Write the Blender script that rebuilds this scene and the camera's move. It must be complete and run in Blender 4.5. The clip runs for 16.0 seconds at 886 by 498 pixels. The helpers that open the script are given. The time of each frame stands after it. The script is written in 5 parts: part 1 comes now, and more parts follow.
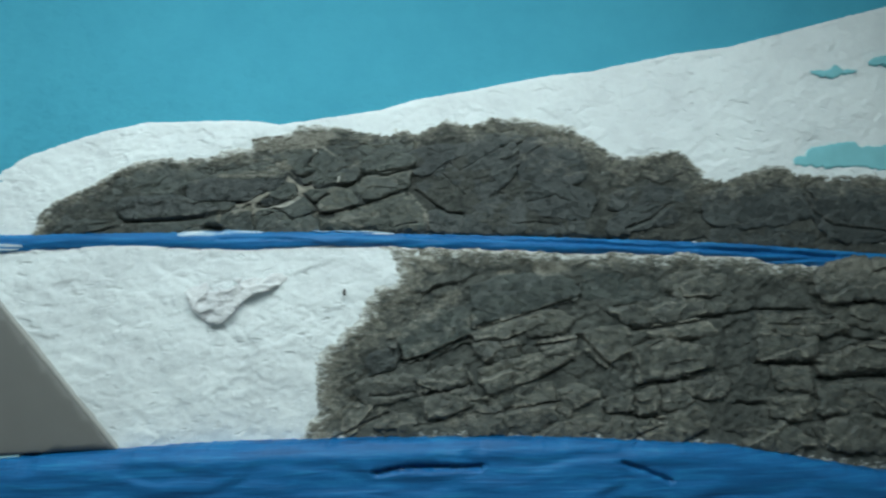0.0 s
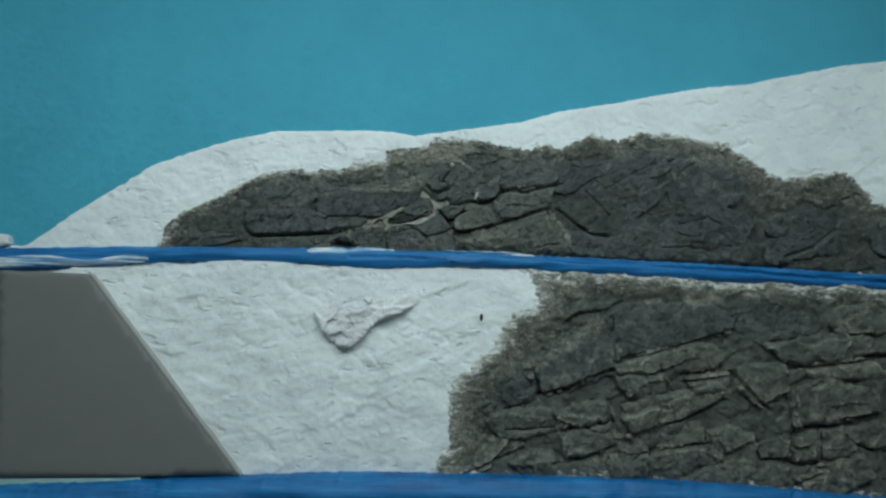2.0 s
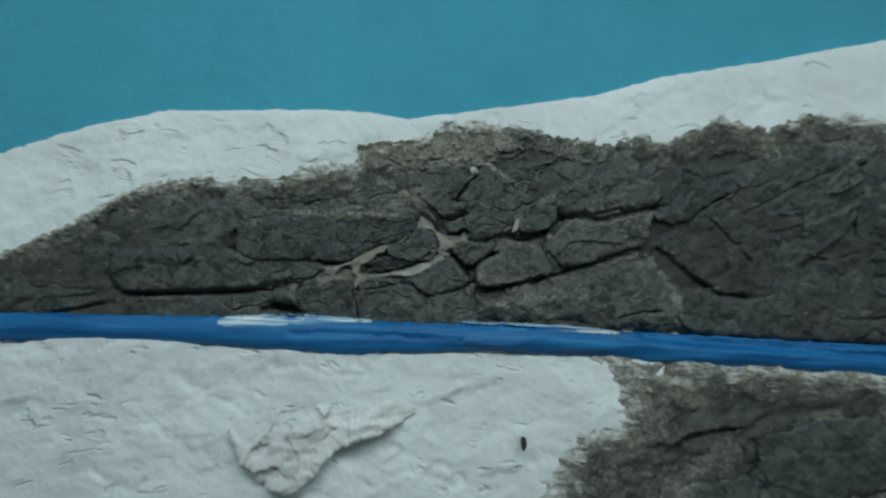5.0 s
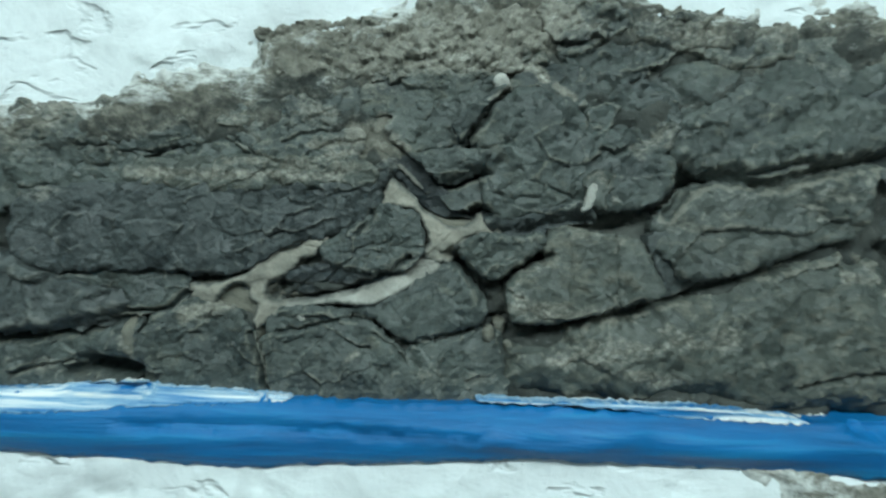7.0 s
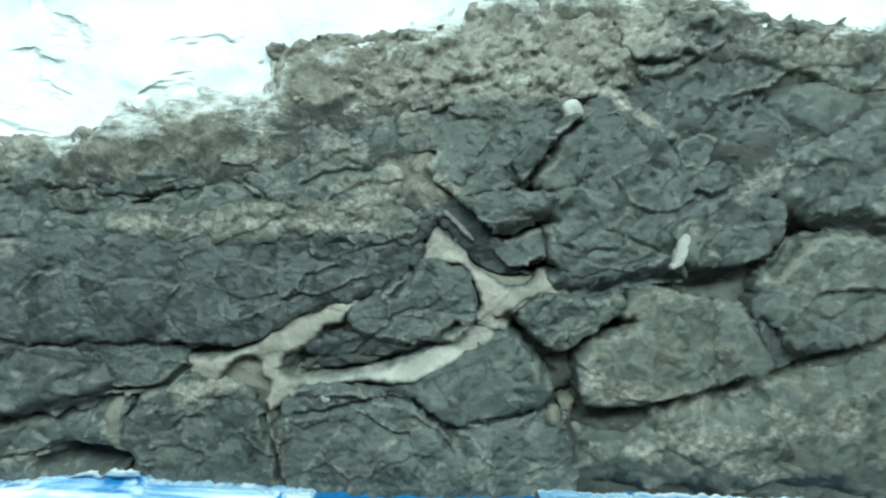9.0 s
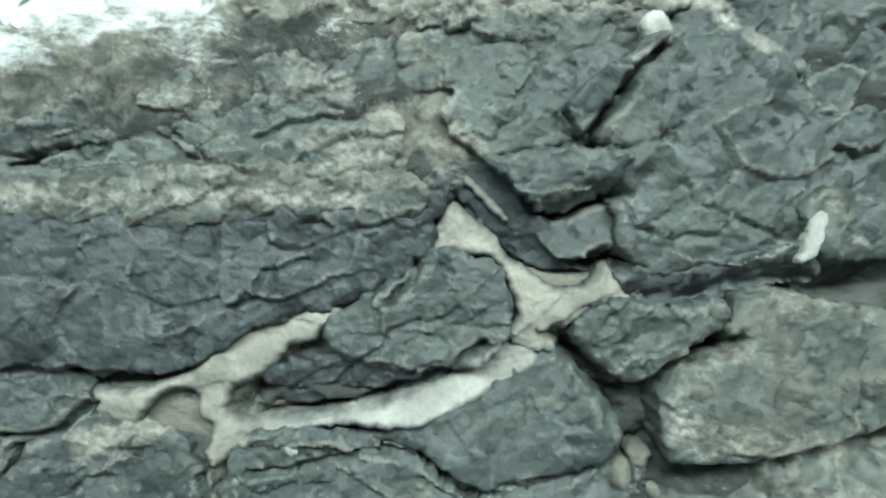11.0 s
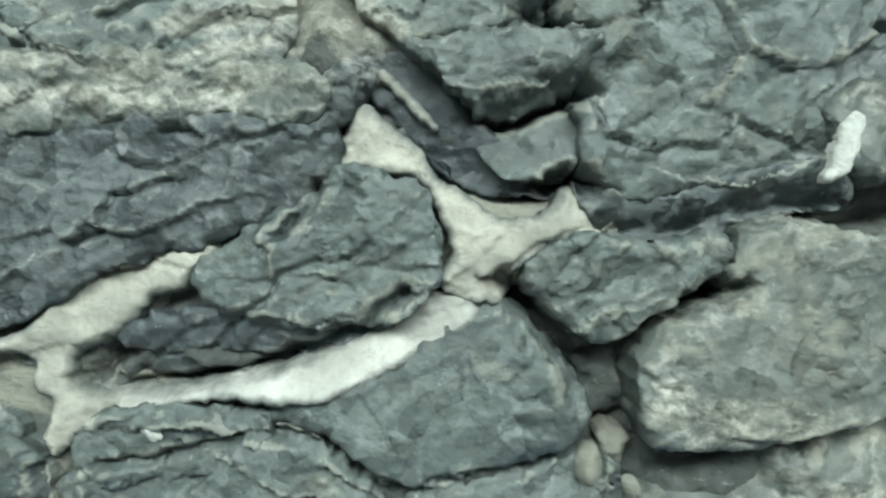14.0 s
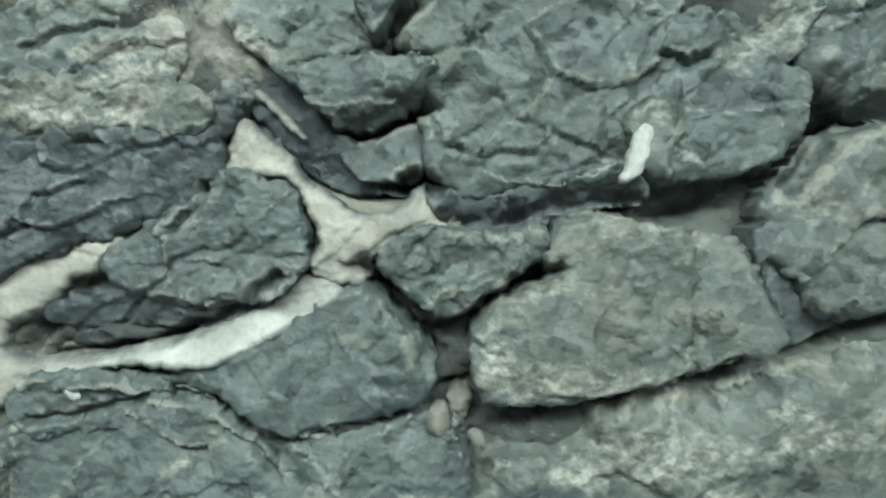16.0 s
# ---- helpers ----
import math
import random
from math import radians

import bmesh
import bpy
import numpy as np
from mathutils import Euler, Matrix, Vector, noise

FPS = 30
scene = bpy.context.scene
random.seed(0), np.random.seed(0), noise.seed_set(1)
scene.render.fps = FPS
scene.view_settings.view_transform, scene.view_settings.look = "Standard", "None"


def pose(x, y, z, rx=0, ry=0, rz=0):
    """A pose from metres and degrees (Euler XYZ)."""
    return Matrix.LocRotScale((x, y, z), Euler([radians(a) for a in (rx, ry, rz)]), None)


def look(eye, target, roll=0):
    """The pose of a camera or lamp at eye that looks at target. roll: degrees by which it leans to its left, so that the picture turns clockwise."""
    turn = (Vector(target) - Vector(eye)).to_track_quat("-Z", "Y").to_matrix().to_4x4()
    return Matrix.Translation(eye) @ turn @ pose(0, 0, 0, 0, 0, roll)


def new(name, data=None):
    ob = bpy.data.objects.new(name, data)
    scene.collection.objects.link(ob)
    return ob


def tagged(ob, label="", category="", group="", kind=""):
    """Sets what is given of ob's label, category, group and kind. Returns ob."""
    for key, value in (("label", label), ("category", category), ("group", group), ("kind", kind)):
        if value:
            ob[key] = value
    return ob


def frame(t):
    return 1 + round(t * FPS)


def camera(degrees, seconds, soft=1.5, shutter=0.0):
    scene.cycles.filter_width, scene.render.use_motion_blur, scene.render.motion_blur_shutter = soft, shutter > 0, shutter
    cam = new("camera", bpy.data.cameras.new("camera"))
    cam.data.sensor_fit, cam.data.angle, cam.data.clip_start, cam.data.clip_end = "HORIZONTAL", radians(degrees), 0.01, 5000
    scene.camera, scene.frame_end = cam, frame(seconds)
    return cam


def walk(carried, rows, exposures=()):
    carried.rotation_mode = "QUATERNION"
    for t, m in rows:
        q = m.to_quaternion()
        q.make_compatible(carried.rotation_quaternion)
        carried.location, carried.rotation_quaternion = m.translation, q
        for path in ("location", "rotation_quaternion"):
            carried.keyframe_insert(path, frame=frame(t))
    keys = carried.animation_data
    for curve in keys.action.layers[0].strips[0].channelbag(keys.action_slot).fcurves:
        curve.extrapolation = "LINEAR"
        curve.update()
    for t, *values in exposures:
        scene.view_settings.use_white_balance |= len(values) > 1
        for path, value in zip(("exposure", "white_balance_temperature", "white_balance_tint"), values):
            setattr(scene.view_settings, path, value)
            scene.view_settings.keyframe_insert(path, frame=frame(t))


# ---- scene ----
from mathutils.geometry import delaunay_2d_cdt
from mathutils.kdtree import KDTree

# ---- camera ----
cam = camera(74.8, 16.0, soft=2.3, shutter=0.5)
METRES, EYE, TILT, LEAN, TURN = 2.2, 1.5, 3.0, 0.0, -4.3
ROWS = [
    (0.0, 0.0, 0.0, 0.0, 0.0, 0.0, 0.0),
    (0.5, -0.0858, 0.0108, 0.0015, 1.37, -0.27, -0.77),
    (1.0, -0.1246, 0.0316, 0.0056, 2.03, -0.52, -0.72),
    (1.5, -0.1515, 0.0465, 0.0055, 2.55, -0.14, -0.76),
    (2.0, -0.162, 0.0551, 0.03, 2.61, -0.13, -1.66),
    (2.5, -0.1544, 0.0595, 0.0636, 2.6, 0.67, -1.79),
    (3.0, -0.1522, 0.0976, 0.0808, 2.86, 0.61, -1.66),
    (3.5, -0.1668, 0.1567, 0.092, 3.19, 0.33, -2.46),
    (4.0, -0.1658, 0.2266, 0.0921, 3.42, -0.29, -1.85),
    (4.5, -0.1738, 0.3146, 0.094, 3.83, -0.91, -1.99),
    (7.0, -0.1919, 0.6377, 0.0985, 4.53, -4.26, -1.79),
    (7.5, -0.1999, 0.6592, 0.1026, 4.52, -4.49, -1.98),
    (8.0, -0.2043, 0.6616, 0.1074, 4.45, -4.59, -2.08),
    (8.5, -0.2088, 0.6651, 0.1105, 4.45, -4.48, -1.62),
    (9.0, -0.2128, 0.6782, 0.1158, 4.51, -4.5, -1.56),
    (11.5, -0.2224, 0.7439, 0.1046, 4.32, -4.34, -1.63),
    (12.0, -0.2222, 0.7539, 0.102, 4.76, -4.7, -1.58),
    (12.5, -0.2183, 0.7625, 0.0998, 4.66, -4.96, -1.54),
    (13.0, -0.2126, 0.7628, 0.0937, 4.63, -4.71, -1.13),
    (13.5, -0.2117, 0.7633, 0.0944, 4.6, -4.68, -1.17),
    (14.0, -0.2088, 0.7635, 0.0936, 4.32, -4.91, -1.56),
    (14.5, -0.2022, 0.7626, 0.0942, 4.09, -4.69, -1.53),
    (15.0, -0.1904, 0.7577, 0.0911, 4.08, -5.14, -1.45),
    (15.5, -0.1825, 0.7528, 0.0931, 4.33, -5.29, -1.48),
    (16.0, -0.1817, 0.747, 0.0951, 4.52, -5.52, -1.35),
]
EXPOSURES = [(0.0, -0.15, 6680, 14), (0.5, -0.42, 6680, 14), (1.5, -0.54, 6680, 14), (2.5, -0.7, 6680, 14), (3.5, -0.8, 6680, 14), (4.7, -0.9, 6680, 14), (7.0, -0.04, 6500, 8), (7.5, 0.28, 6450, 6), (9.0, 0.63, 6450, 4), (11.5, 1.08, 6750, 13), (14.5, 1.22, 6850, 14), (16.0, 1.06, 6800, 13)]
walk(cam, [(t, pose(0, 0, EYE, TILT, LEAN, TURN) @ pose(METRES * x, METRES * y, METRES * z, 90 + pitch, roll, yaw)) for t, x, y, z, yaw, pitch, roll in ROWS], EXPOSURES)

# ---- light: one unseen ceiling lamp, added in a closed room ----
world = bpy.data.worlds.new("world")
world.use_nodes = True
world.node_tree.nodes["Background"].inputs[0].default_value = (0.5, 0.6, 0.65, 1)
world.node_tree.nodes["Background"].inputs[1].default_value = 0.05
scene.world = world
lamp_data = bpy.data.lights.new("added_ceiling_light", "AREA")
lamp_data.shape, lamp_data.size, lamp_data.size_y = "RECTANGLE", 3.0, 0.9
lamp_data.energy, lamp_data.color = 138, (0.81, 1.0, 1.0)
lamp_light = new("added_ceiling_light", lamp_data)
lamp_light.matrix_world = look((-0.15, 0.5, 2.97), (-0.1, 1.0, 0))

Y0 = 1.905          # the wall's reference plane; heights are metres towards the room
BACK = 0.06         # where slabs end inside the wall


# ---- noise on arrays ----
def chance(ix, iz, k):
    v = np.sin(ix * 127.1 + iz * 311.7 + k * 74.7) * 43758.5453
    return v - np.floor(v)


def value_noise(x, z, k=0):
    ix, iz = np.floor(x), np.floor(z)
    fx, fz = x - ix, z - iz
    fx, fz = fx * fx * fx * (fx * (fx * 6 - 15) + 10), fz * fz * fz * (fz * (fz * 6 - 15) + 10)
    a, b = chance(ix, iz, k), chance(ix + 1, iz, k)
    c, d = chance(ix, iz + 1, k), chance(ix + 1, iz + 1, k)
    return (a + (b - a) * fx) * (1 - fz) + (c + (d - c) * fx) * fz - 0.5


def fractal(x, z, size, octaves=4, k=0, gain=0.5):
    total, amp = 0.0, 1.0
    for i in range(octaves):
        ca, sa = math.cos(0.7 * i + 0.3), math.sin(0.7 * i + 0.3)
        f = 2.03 ** i / size
        total = total + amp * value_noise((x * ca - z * sa) * f, (x * sa + z * ca) * f, k + i)
        amp *= gain
    return total


def chips(x, z, size, stretch=1.8, turn=0.25, k=0):
    """Broken faces of slate: each cell is a small tilted plane. Gives the step and the slope inside a cell."""
    ca, sa = math.cos(turn), math.sin(turn)
    wx = x + size * 0.28 * fractal(x, z, size * 0.9, 2, k + 31)
    wz = z + size * 0.28 * fractal(x, z, size * 0.9, 2, k + 37)
    u, v = (wx * ca + wz * sa) / (size * stretch), (-wx * sa + wz * ca) / size
    iu, iv = np.floor(u), np.floor(v)
    best = np.full(u.shape, 9.0)
    out = np.zeros(u.shape)
    for du in (-1, 0, 1):
        for dv in (-1, 0, 1):
            cu, cv = iu + du, iv + dv
            pu, pv = cu + chance(cu, cv, k), cv + chance(cu, cv, k + 1)
            d = (u - pu) ** 2 + (v - pv) ** 2
            h = (chance(cu, cv, k + 2) - 0.5) + (chance(cu, cv, k + 3) - 0.5) * (u - pu) * 1.2 + (chance(cu, cv, k + 4) - 0.5) * (v - pv) * 1.6
            near = d < best
            best, out = np.where(near, d, best), np.where(near, h, out)
    return out


# ---- open joints and cracks that run through the masonry ----
CRACKS = []


def crack(width, depth, line):
    """Width and depth in millimetres; a negative width turns the sharp lip to the lower side."""
    CRACKS.append((np.array(line), abs(width) * 0.001, depth * 0.001, width < 0))


def crack_depth(p):
    """How deep the joints cut at each place: sharp along their upper lip, sloping out below."""
    warp = np.stack([fractal(p[:, 0], p[:, 1], 0.012, 3, 41), fractal(p[:, 0], p[:, 1], 0.012, 3, 47)], 1) * 0.0035
    q = p + warp
    lo, hi = q.min(0), q.max(0)
    out = np.zeros(len(p))
    for line, width, depth, flip in CRACKS:
        pad = width * 4
        if (line.max(0) + pad < lo).any() or (line.min(0) - pad > hi).any():
            continue
        best, side = np.full(len(q), 9.0), np.zeros(len(q))
        for a, b in zip(line[:-1], line[1:]):
            ab = b - a
            t = np.clip(((q - a) @ ab) / (ab @ ab), 0, 1)
            off = q - a - t[:, None] * ab
            d = np.hypot(off[:, 0], off[:, 1])
            near = d < best
            best, side = np.where(near, d, best), np.where(near, off[:, 1], side)
        w = np.where((side > 0) != flip, width * 0.55, width * 1.35)
        out = np.maximum(out, depth * np.exp(-(best / w) ** 2))
    return out


crack(2, 6, [(-0.3769, 1.8091), (-0.3807, 1.801), (-0.3856, 1.7958), (-0.3905, 1.7917)])
crack(5, 15, [(-0.311, 1.778), (-0.3036, 1.7691), (-0.2932, 1.7573), (-0.2827, 1.7474), (-0.2794, 1.7394)])
crack(3.2, 11, [(-0.2807, 1.7475), (-0.2728, 1.7528), (-0.2608, 1.7582), (-0.2491, 1.7677), (-0.2373, 1.7762), (-0.2304, 1.78)])
crack(3, 10, [(-0.2747, 1.7221), (-0.2697, 1.7229), (-0.2657, 1.7259)])
crack(2, 4, [(-0.2682, 1.7928), (-0.2582, 1.7947), (-0.2443, 1.7987), (-0.2243, 1.8028), (-0.2124, 1.8061)])
crack(4.5, 16, [(-0.294, 1.8126), (-0.2901, 1.8143), (-0.2851, 1.8139), (-0.2825, 1.8104)])
crack(1.2, 3, [(-0.2871, 1.8427), (-0.2829, 1.8378), (-0.2755, 1.8266), (-0.2634, 1.8245), (-0.2583, 1.8227), (-0.2393, 1.8253)])
crack(1.2, 3, [(-0.2394, 1.8257), (-0.2337, 1.833), (-0.2235, 1.8308), (-0.2112, 1.8238)])
crack(2.2, 5, [(-0.4535, 1.7058), (-0.4333, 1.708), (-0.4132, 1.7131), (-0.3931, 1.7181), (-0.3769, 1.7161), (-0.3687, 1.7123), (-0.3604, 1.7043), (-0.3522, 1.6973)])
crack(1.2, 3, [(-0.3687, 1.7123), (-0.3523, 1.7035), (-0.3421, 1.7007), (-0.332, 1.703), (-0.3119, 1.7088), (-0.2956, 1.7102), (-0.2816, 1.7148), (-0.2745, 1.717)])
crack(1.2, 2, [(-0.2646, 1.75), (-0.2582, 1.742), (-0.252, 1.7402)])
crack(1.2, 3, [(-0.2639, 1.7317), (-0.2625, 1.7215)])
crack(2.2, 6, [(-0.2613, 1.7168), (-0.2409, 1.7173), (-0.2207, 1.72), (-0.2045, 1.7237), (-0.1904, 1.7282), (-0.1704, 1.735), (-0.1503, 1.7411)])
crack(1, 2, [(-0.2614, 1.8504), (-0.2542, 1.8447), (-0.2499, 1.8389), (-0.2439, 1.8371)])
crack(1, 2.5, [(-0.3442, 1.8563), (-0.3205, 1.861), (-0.3048, 1.8654), (-0.2848, 1.8635), (-0.2651, 1.868), (-0.2594, 1.8761)])
crack(2.5, 7, [(-0.3048, 1.8664), (-0.2981, 1.8739), (-0.2915, 1.8829), (-0.2858, 1.8909)])
crack(1.2, 3, [(-0.317, 1.8762), (-0.3129, 1.8704), (-0.3058, 1.8663)])
crack(1.2, 4, [(-0.4623, 1.7865), (-0.4524, 1.7908), (-0.4465, 1.801), (-0.4287, 1.8075)])
crack(1, 2.5, [(-0.4082, 1.7741), (-0.3882, 1.7737), (-0.3742, 1.7751), (-0.3661, 1.7743)])
crack(1, 2.5, [(-0.3798, 1.7568), (-0.3619, 1.7634), (-0.35, 1.7698)])
crack(4, 10, [(-0.4598, 1.7362), (-0.4559, 1.7424), (-0.4509, 1.7462)])
crack(3, 9, [(-0.4538, 1.7353), (-0.4377, 1.7344), (-0.4216, 1.7353), (-0.4036, 1.7403), (-0.3837, 1.7485), (-0.3618, 1.7603), (-0.344, 1.772)])
crack(1, 2, [(-0.3029, 1.7448), (-0.3087, 1.7385), (-0.3035, 1.7326), (-0.2965, 1.7368)])
crack(1, 2, [(-0.3612, 1.735), (-0.3548, 1.7229), (-0.3464, 1.7119)])
crack(1, 2, [(-0.3003, 1.8512), (-0.2844, 1.8507), (-0.2763, 1.848)])
crack(1, 2, [(-0.4542, 1.7727), (-0.4383, 1.7792), (-0.4243, 1.7776)])
crack(1, 2.5, [(-0.4447, 1.8149), (-0.4347, 1.8113), (-0.4248, 1.8136), (-0.409, 1.82), (-0.3873, 1.8266)])
crack(1, 3, [(-0.4154, 1.8475), (-0.4056, 1.8498), (-0.3957, 1.8511)])
crack(1, 2.5, [(-0.3081, 1.7815), (-0.2983, 1.7891), (-0.2884, 1.7948), (-0.2795, 1.7985)])
crack(1, 2, [(-0.334, 1.7757), (-0.3218, 1.7716), (-0.3138, 1.7705)])
crack(1, 2, [(-0.1721, 1.769), (-0.1722, 1.7507), (-0.1704, 1.7364)])
crack(3, 8, [(-0.6782, 1.6948), (-0.632, 1.7072), (-0.6051, 1.7142), (-0.5743, 1.7183), (-0.5513, 1.7202), (-0.5399, 1.7283), (-0.5323, 1.7363)])
crack(2.5, 9, [(-0.4758, 1.7032), (-0.4696, 1.684), (-0.4633, 1.6647), (-0.4603, 1.6511)])
crack(3, 6, [(-0.5365, 1.7536), (-0.5287, 1.7488), (-0.5019, 1.7508)])
crack(1.5, 4, [(-0.5044, 1.8675), (-0.4888, 1.8547), (-0.4696, 1.8496), (-0.4581, 1.8469)])
crack(2, 4, [(-0.4509, 1.8646), (-0.4282, 1.871), (-0.4093, 1.8735), (-0.3943, 1.8815)])
crack(2, 4, [(-0.4337, 1.9321), (-0.4146, 1.927), (-0.4022, 1.9214)])
crack(1.5, 4, [(-0.6222, 1.8402), (-0.6069, 1.8377), (-0.5955, 1.8388)])
crack(1.5, 4, [(-0.5766, 1.8519), (-0.5651, 1.8504), (-0.5423, 1.8568)])
crack(4, 11, [(-0.1259, 1.8355), (-0.1111, 1.8448), (-0.0846, 1.8479), (-0.059, 1.8525), (-0.0169, 1.8618)])
crack(2, 5, [(-0.2731, 1.7946), (-0.2502, 1.7945), (-0.197, 1.8039), (-0.1627, 1.805), (-0.1403, 1.8171), (-0.124, 1.8337)])
crack(1.5, 3, [(-0.1543, 1.7887), (-0.1421, 1.7718), (-0.1331, 1.7598)])
crack(3, 8, [(-0.1823, 1.727), (-0.1556, 1.7321), (-0.1179, 1.7464), (-0.0802, 1.7592), (-0.0275, 1.7755)])
crack(1.5, 3, [(-0.1084, 1.7883), (-0.0967, 1.7821), (-0.0818, 1.791), (-0.0649, 1.7973)])
crack(1.5, 4, [(-0.2086, 1.8975), (-0.2003, 1.8815), (-0.1935, 1.8817)])
crack(1.5, 4, [(-0.1919, 1.8639), (-0.1804, 1.8616), (-0.1711, 1.8653)])
crack(1.5, 4, [(-0.2418, 1.9699), (-0.2339, 1.9619), (-0.2226, 1.9622), (-0.2145, 1.967)])
crack(1.5, 3, [(-0.1644, 1.9291), (-0.1457, 1.9334), (-0.1326, 1.9376)])
crack(2, 5, [(-0.3719, 1.7066), (-0.3581, 1.6961), (-0.3461, 1.6841)])
crack(12, 34, [(-0.6161, 1.6707), (-0.5967, 1.6674), (-0.5754, 1.6658)])
crack(2, 5, [(-0.6778, 1.6617), (-0.647, 1.6697), (-0.6277, 1.675)])
crack(1.5, 4, [(-0.5392, 1.6934), (-0.5316, 1.6995), (-0.5201, 1.7011)])
crack(1.5, 3, [(-0.421, 1.7437), (-0.3874, 1.7756), (-0.3571, 1.7881)])
crack(5, 13, [(-0.8697, 1.6851), (-0.7605, 1.6904), (-0.6686, 1.6985), (-0.5767, 1.7113)])
crack(3, 9, [(-0.895, 1.7477), (-0.8991, 1.7186), (-0.8848, 1.688)])
crack(5, 13, [(0.0581, 1.796), (0.1083, 1.7548), (0.1559, 1.7216), (0.2087, 1.7178)])
crack(2.5, 7, [(-0.0121, 1.6735), (0.0052, 1.6799), (0.0575, 1.6877)])
crack(2.5, 6, [(0.1996, 1.86), (0.2809, 1.9103), (0.3394, 1.9397), (0.3862, 1.9676)])
crack(2.5, 6, [(0.3126, 1.7941), (0.3539, 1.7863), (0.3948, 1.8031)])
crack(4, 9, [(-0.9996, 1.6457), (-0.954, 1.652), (-0.9064, 1.663)])
crack(3, 7, [(0.4249, 1.7575), (0.5187, 1.7845), (0.5661, 1.7629)])
crack(3, 7, [(0.3792, 1.6858), (0.4612, 1.6913), (0.5436, 1.6804)])
crack(3, 8, [(0.1411, 1.8519), (0.1771, 1.8181), (0.2131, 1.7821)])
crack(2, 5, [(0.092, 1.9323), (0.1276, 1.9195), (0.1744, 1.9332)])
crack(4, 12, [(0.237, 1.3322), (0.3348, 1.3595), (0.4242, 1.3887), (0.5141, 1.418), (0.5953, 1.4455)])
crack(3, 10, [(0.2368, 1.3969), (0.2388, 1.3304)])
crack(6, 18, [(0.0081, 1.2342), (0.0871, 1.254), (0.1575, 1.286), (0.2282, 1.3163)])
crack(4, 10, [(0.0023, 1.2948), (0.0082, 1.229)])
crack(4, 9, [(-0.0905, 1.1299), (-0.0171, 1.1287), (0.0528, 1.1378)])
crack(6, 14, [(0.4509, 1.2819), (0.5136, 1.2913), (0.5891, 1.3044)])
crack(4, 10, [(0.2108, 1.2221), (0.2394, 1.153), (0.2553, 1.1271)])
crack(5, 12, [(0.3741, 1.3284), (0.3884, 1.2936), (0.4097, 1.2553)])
crack(6, 16, [(0.6035, 1.3133), (0.675, 1.235), (0.7145, 1.2055)])
crack(6, 16, [(0.7753, 1.3293), (0.9669, 1.3526), (1.0956, 1.3772), (1.1843, 1.3872)])
crack(4, 10, [(0.7837, 1.2623), (0.7864, 1.1745), (0.8006, 1.1536), (0.9276, 1.1668)])
crack(5, 14, [(0.9278, 1.1809), (1.0009, 1.1938), (1.0779, 1.2085)])
crack(5, 12, [(0.3883, 1.1541), (0.4595, 1.172), (0.5761, 1.2341)])
crack(5, 12, [(0.3173, 1.0705), (0.4238, 1.0849), (0.5218, 1.0994)])
crack(6, 16, [(0.7724, 1.0487), (0.8174, 1.0385), (0.8751, 1.0388)])
crack(4, 10, [(0.9454, 1.1371), (0.9813, 1.1058), (1.0174, 1.0937), (1.0998, 1.1101)])
crack(5, 12, [(-0.2154, 0.9924), (-0.1034, 1.0441), (-0.0306, 1.0737)])
crack(4, 10, [(0.0537, 1.0312), (0.1062, 1.0315), (0.1587, 1.0627), (0.229, 1.0803)])
crack(5, 12, [(0.7625, 0.9618), (0.7988, 0.9914), (0.8712, 1.0178)])
crack(5, 12, [(0.6738, 1.0777), (0.6915, 1.0517), (0.7725, 1.0609)])
crack(5, 13, [(0.8383, 1.2805), (0.8748, 1.295)])
crack(4, 10, [(0.0526, 1.1689), (0.0792, 1.1259), (0.1054, 1.1434)])
crack(8, 20, [(1.2141, 1.2181), (1.3233, 1.2139), (1.4274, 1.2134)])
crack(8, 20, [(1.438, 1.166), (1.5589, 1.1654), (1.7466, 1.1739)])
crack(6, 16, [(1.0107, 1.3765), (1.129, 1.3843), (1.2286, 1.3978), (1.4088, 1.3962)])
crack(5, 12, [(1.2572, 1.3503), (1.3471, 1.3466), (1.4375, 1.3466)])
crack(7, 18, [(1.5177, 1.3237), (1.5634, 1.295), (1.7508, 1.2812)])
crack(9, 20, [(1.1379, 1.0874), (1.181, 1.0795), (1.2303, 1.0791)])
crack(5, 12, [(0.7617, 1.672), (0.8401, 1.7014), (0.9195, 1.7598)])
crack(5, 12, [(1.4006, 1.796), (1.4392, 1.7284), (1.4992, 1.6902), (1.766, 1.6639)])
crack(5, 12, [(1.4171, 1.0118), (1.4351, 0.946), (1.4741, 0.9174)])
crack(-8, 12, [(0.0294, 1.6461), (0.1695, 1.6409), (0.3449, 1.6358), (0.6004, 1.6406), (0.8888, 1.6134), (0.9973, 1.617)])
crack(-5, 6, [(-0.5745, 1.626), (-0.4467, 1.6283), (-0.3519, 1.6279), (-0.2809, 1.6271)])
crack(-6, 9, [(1.2327, 1.5581), (1.3938, 1.5671), (1.5567, 1.5761)])
crack(-9, 34, [(-0.0704, 0.8998), (0.0237, 0.912), (0.2563, 0.9081)])
crack(-6, 22, [(0.7155, 0.9124), (0.7918, 0.8849), (0.8722, 0.8517)])
crack(4, 6, [(0.6834, 0.9186), (0.7711, 0.8952), (0.8411, 0.8616)])
crack(4, 5, [(0.1172, 0.951), (0.2642, 0.9298)])
crack(5, 6, [(0.6948, 0.8069), (0.9251, 0.7879)])

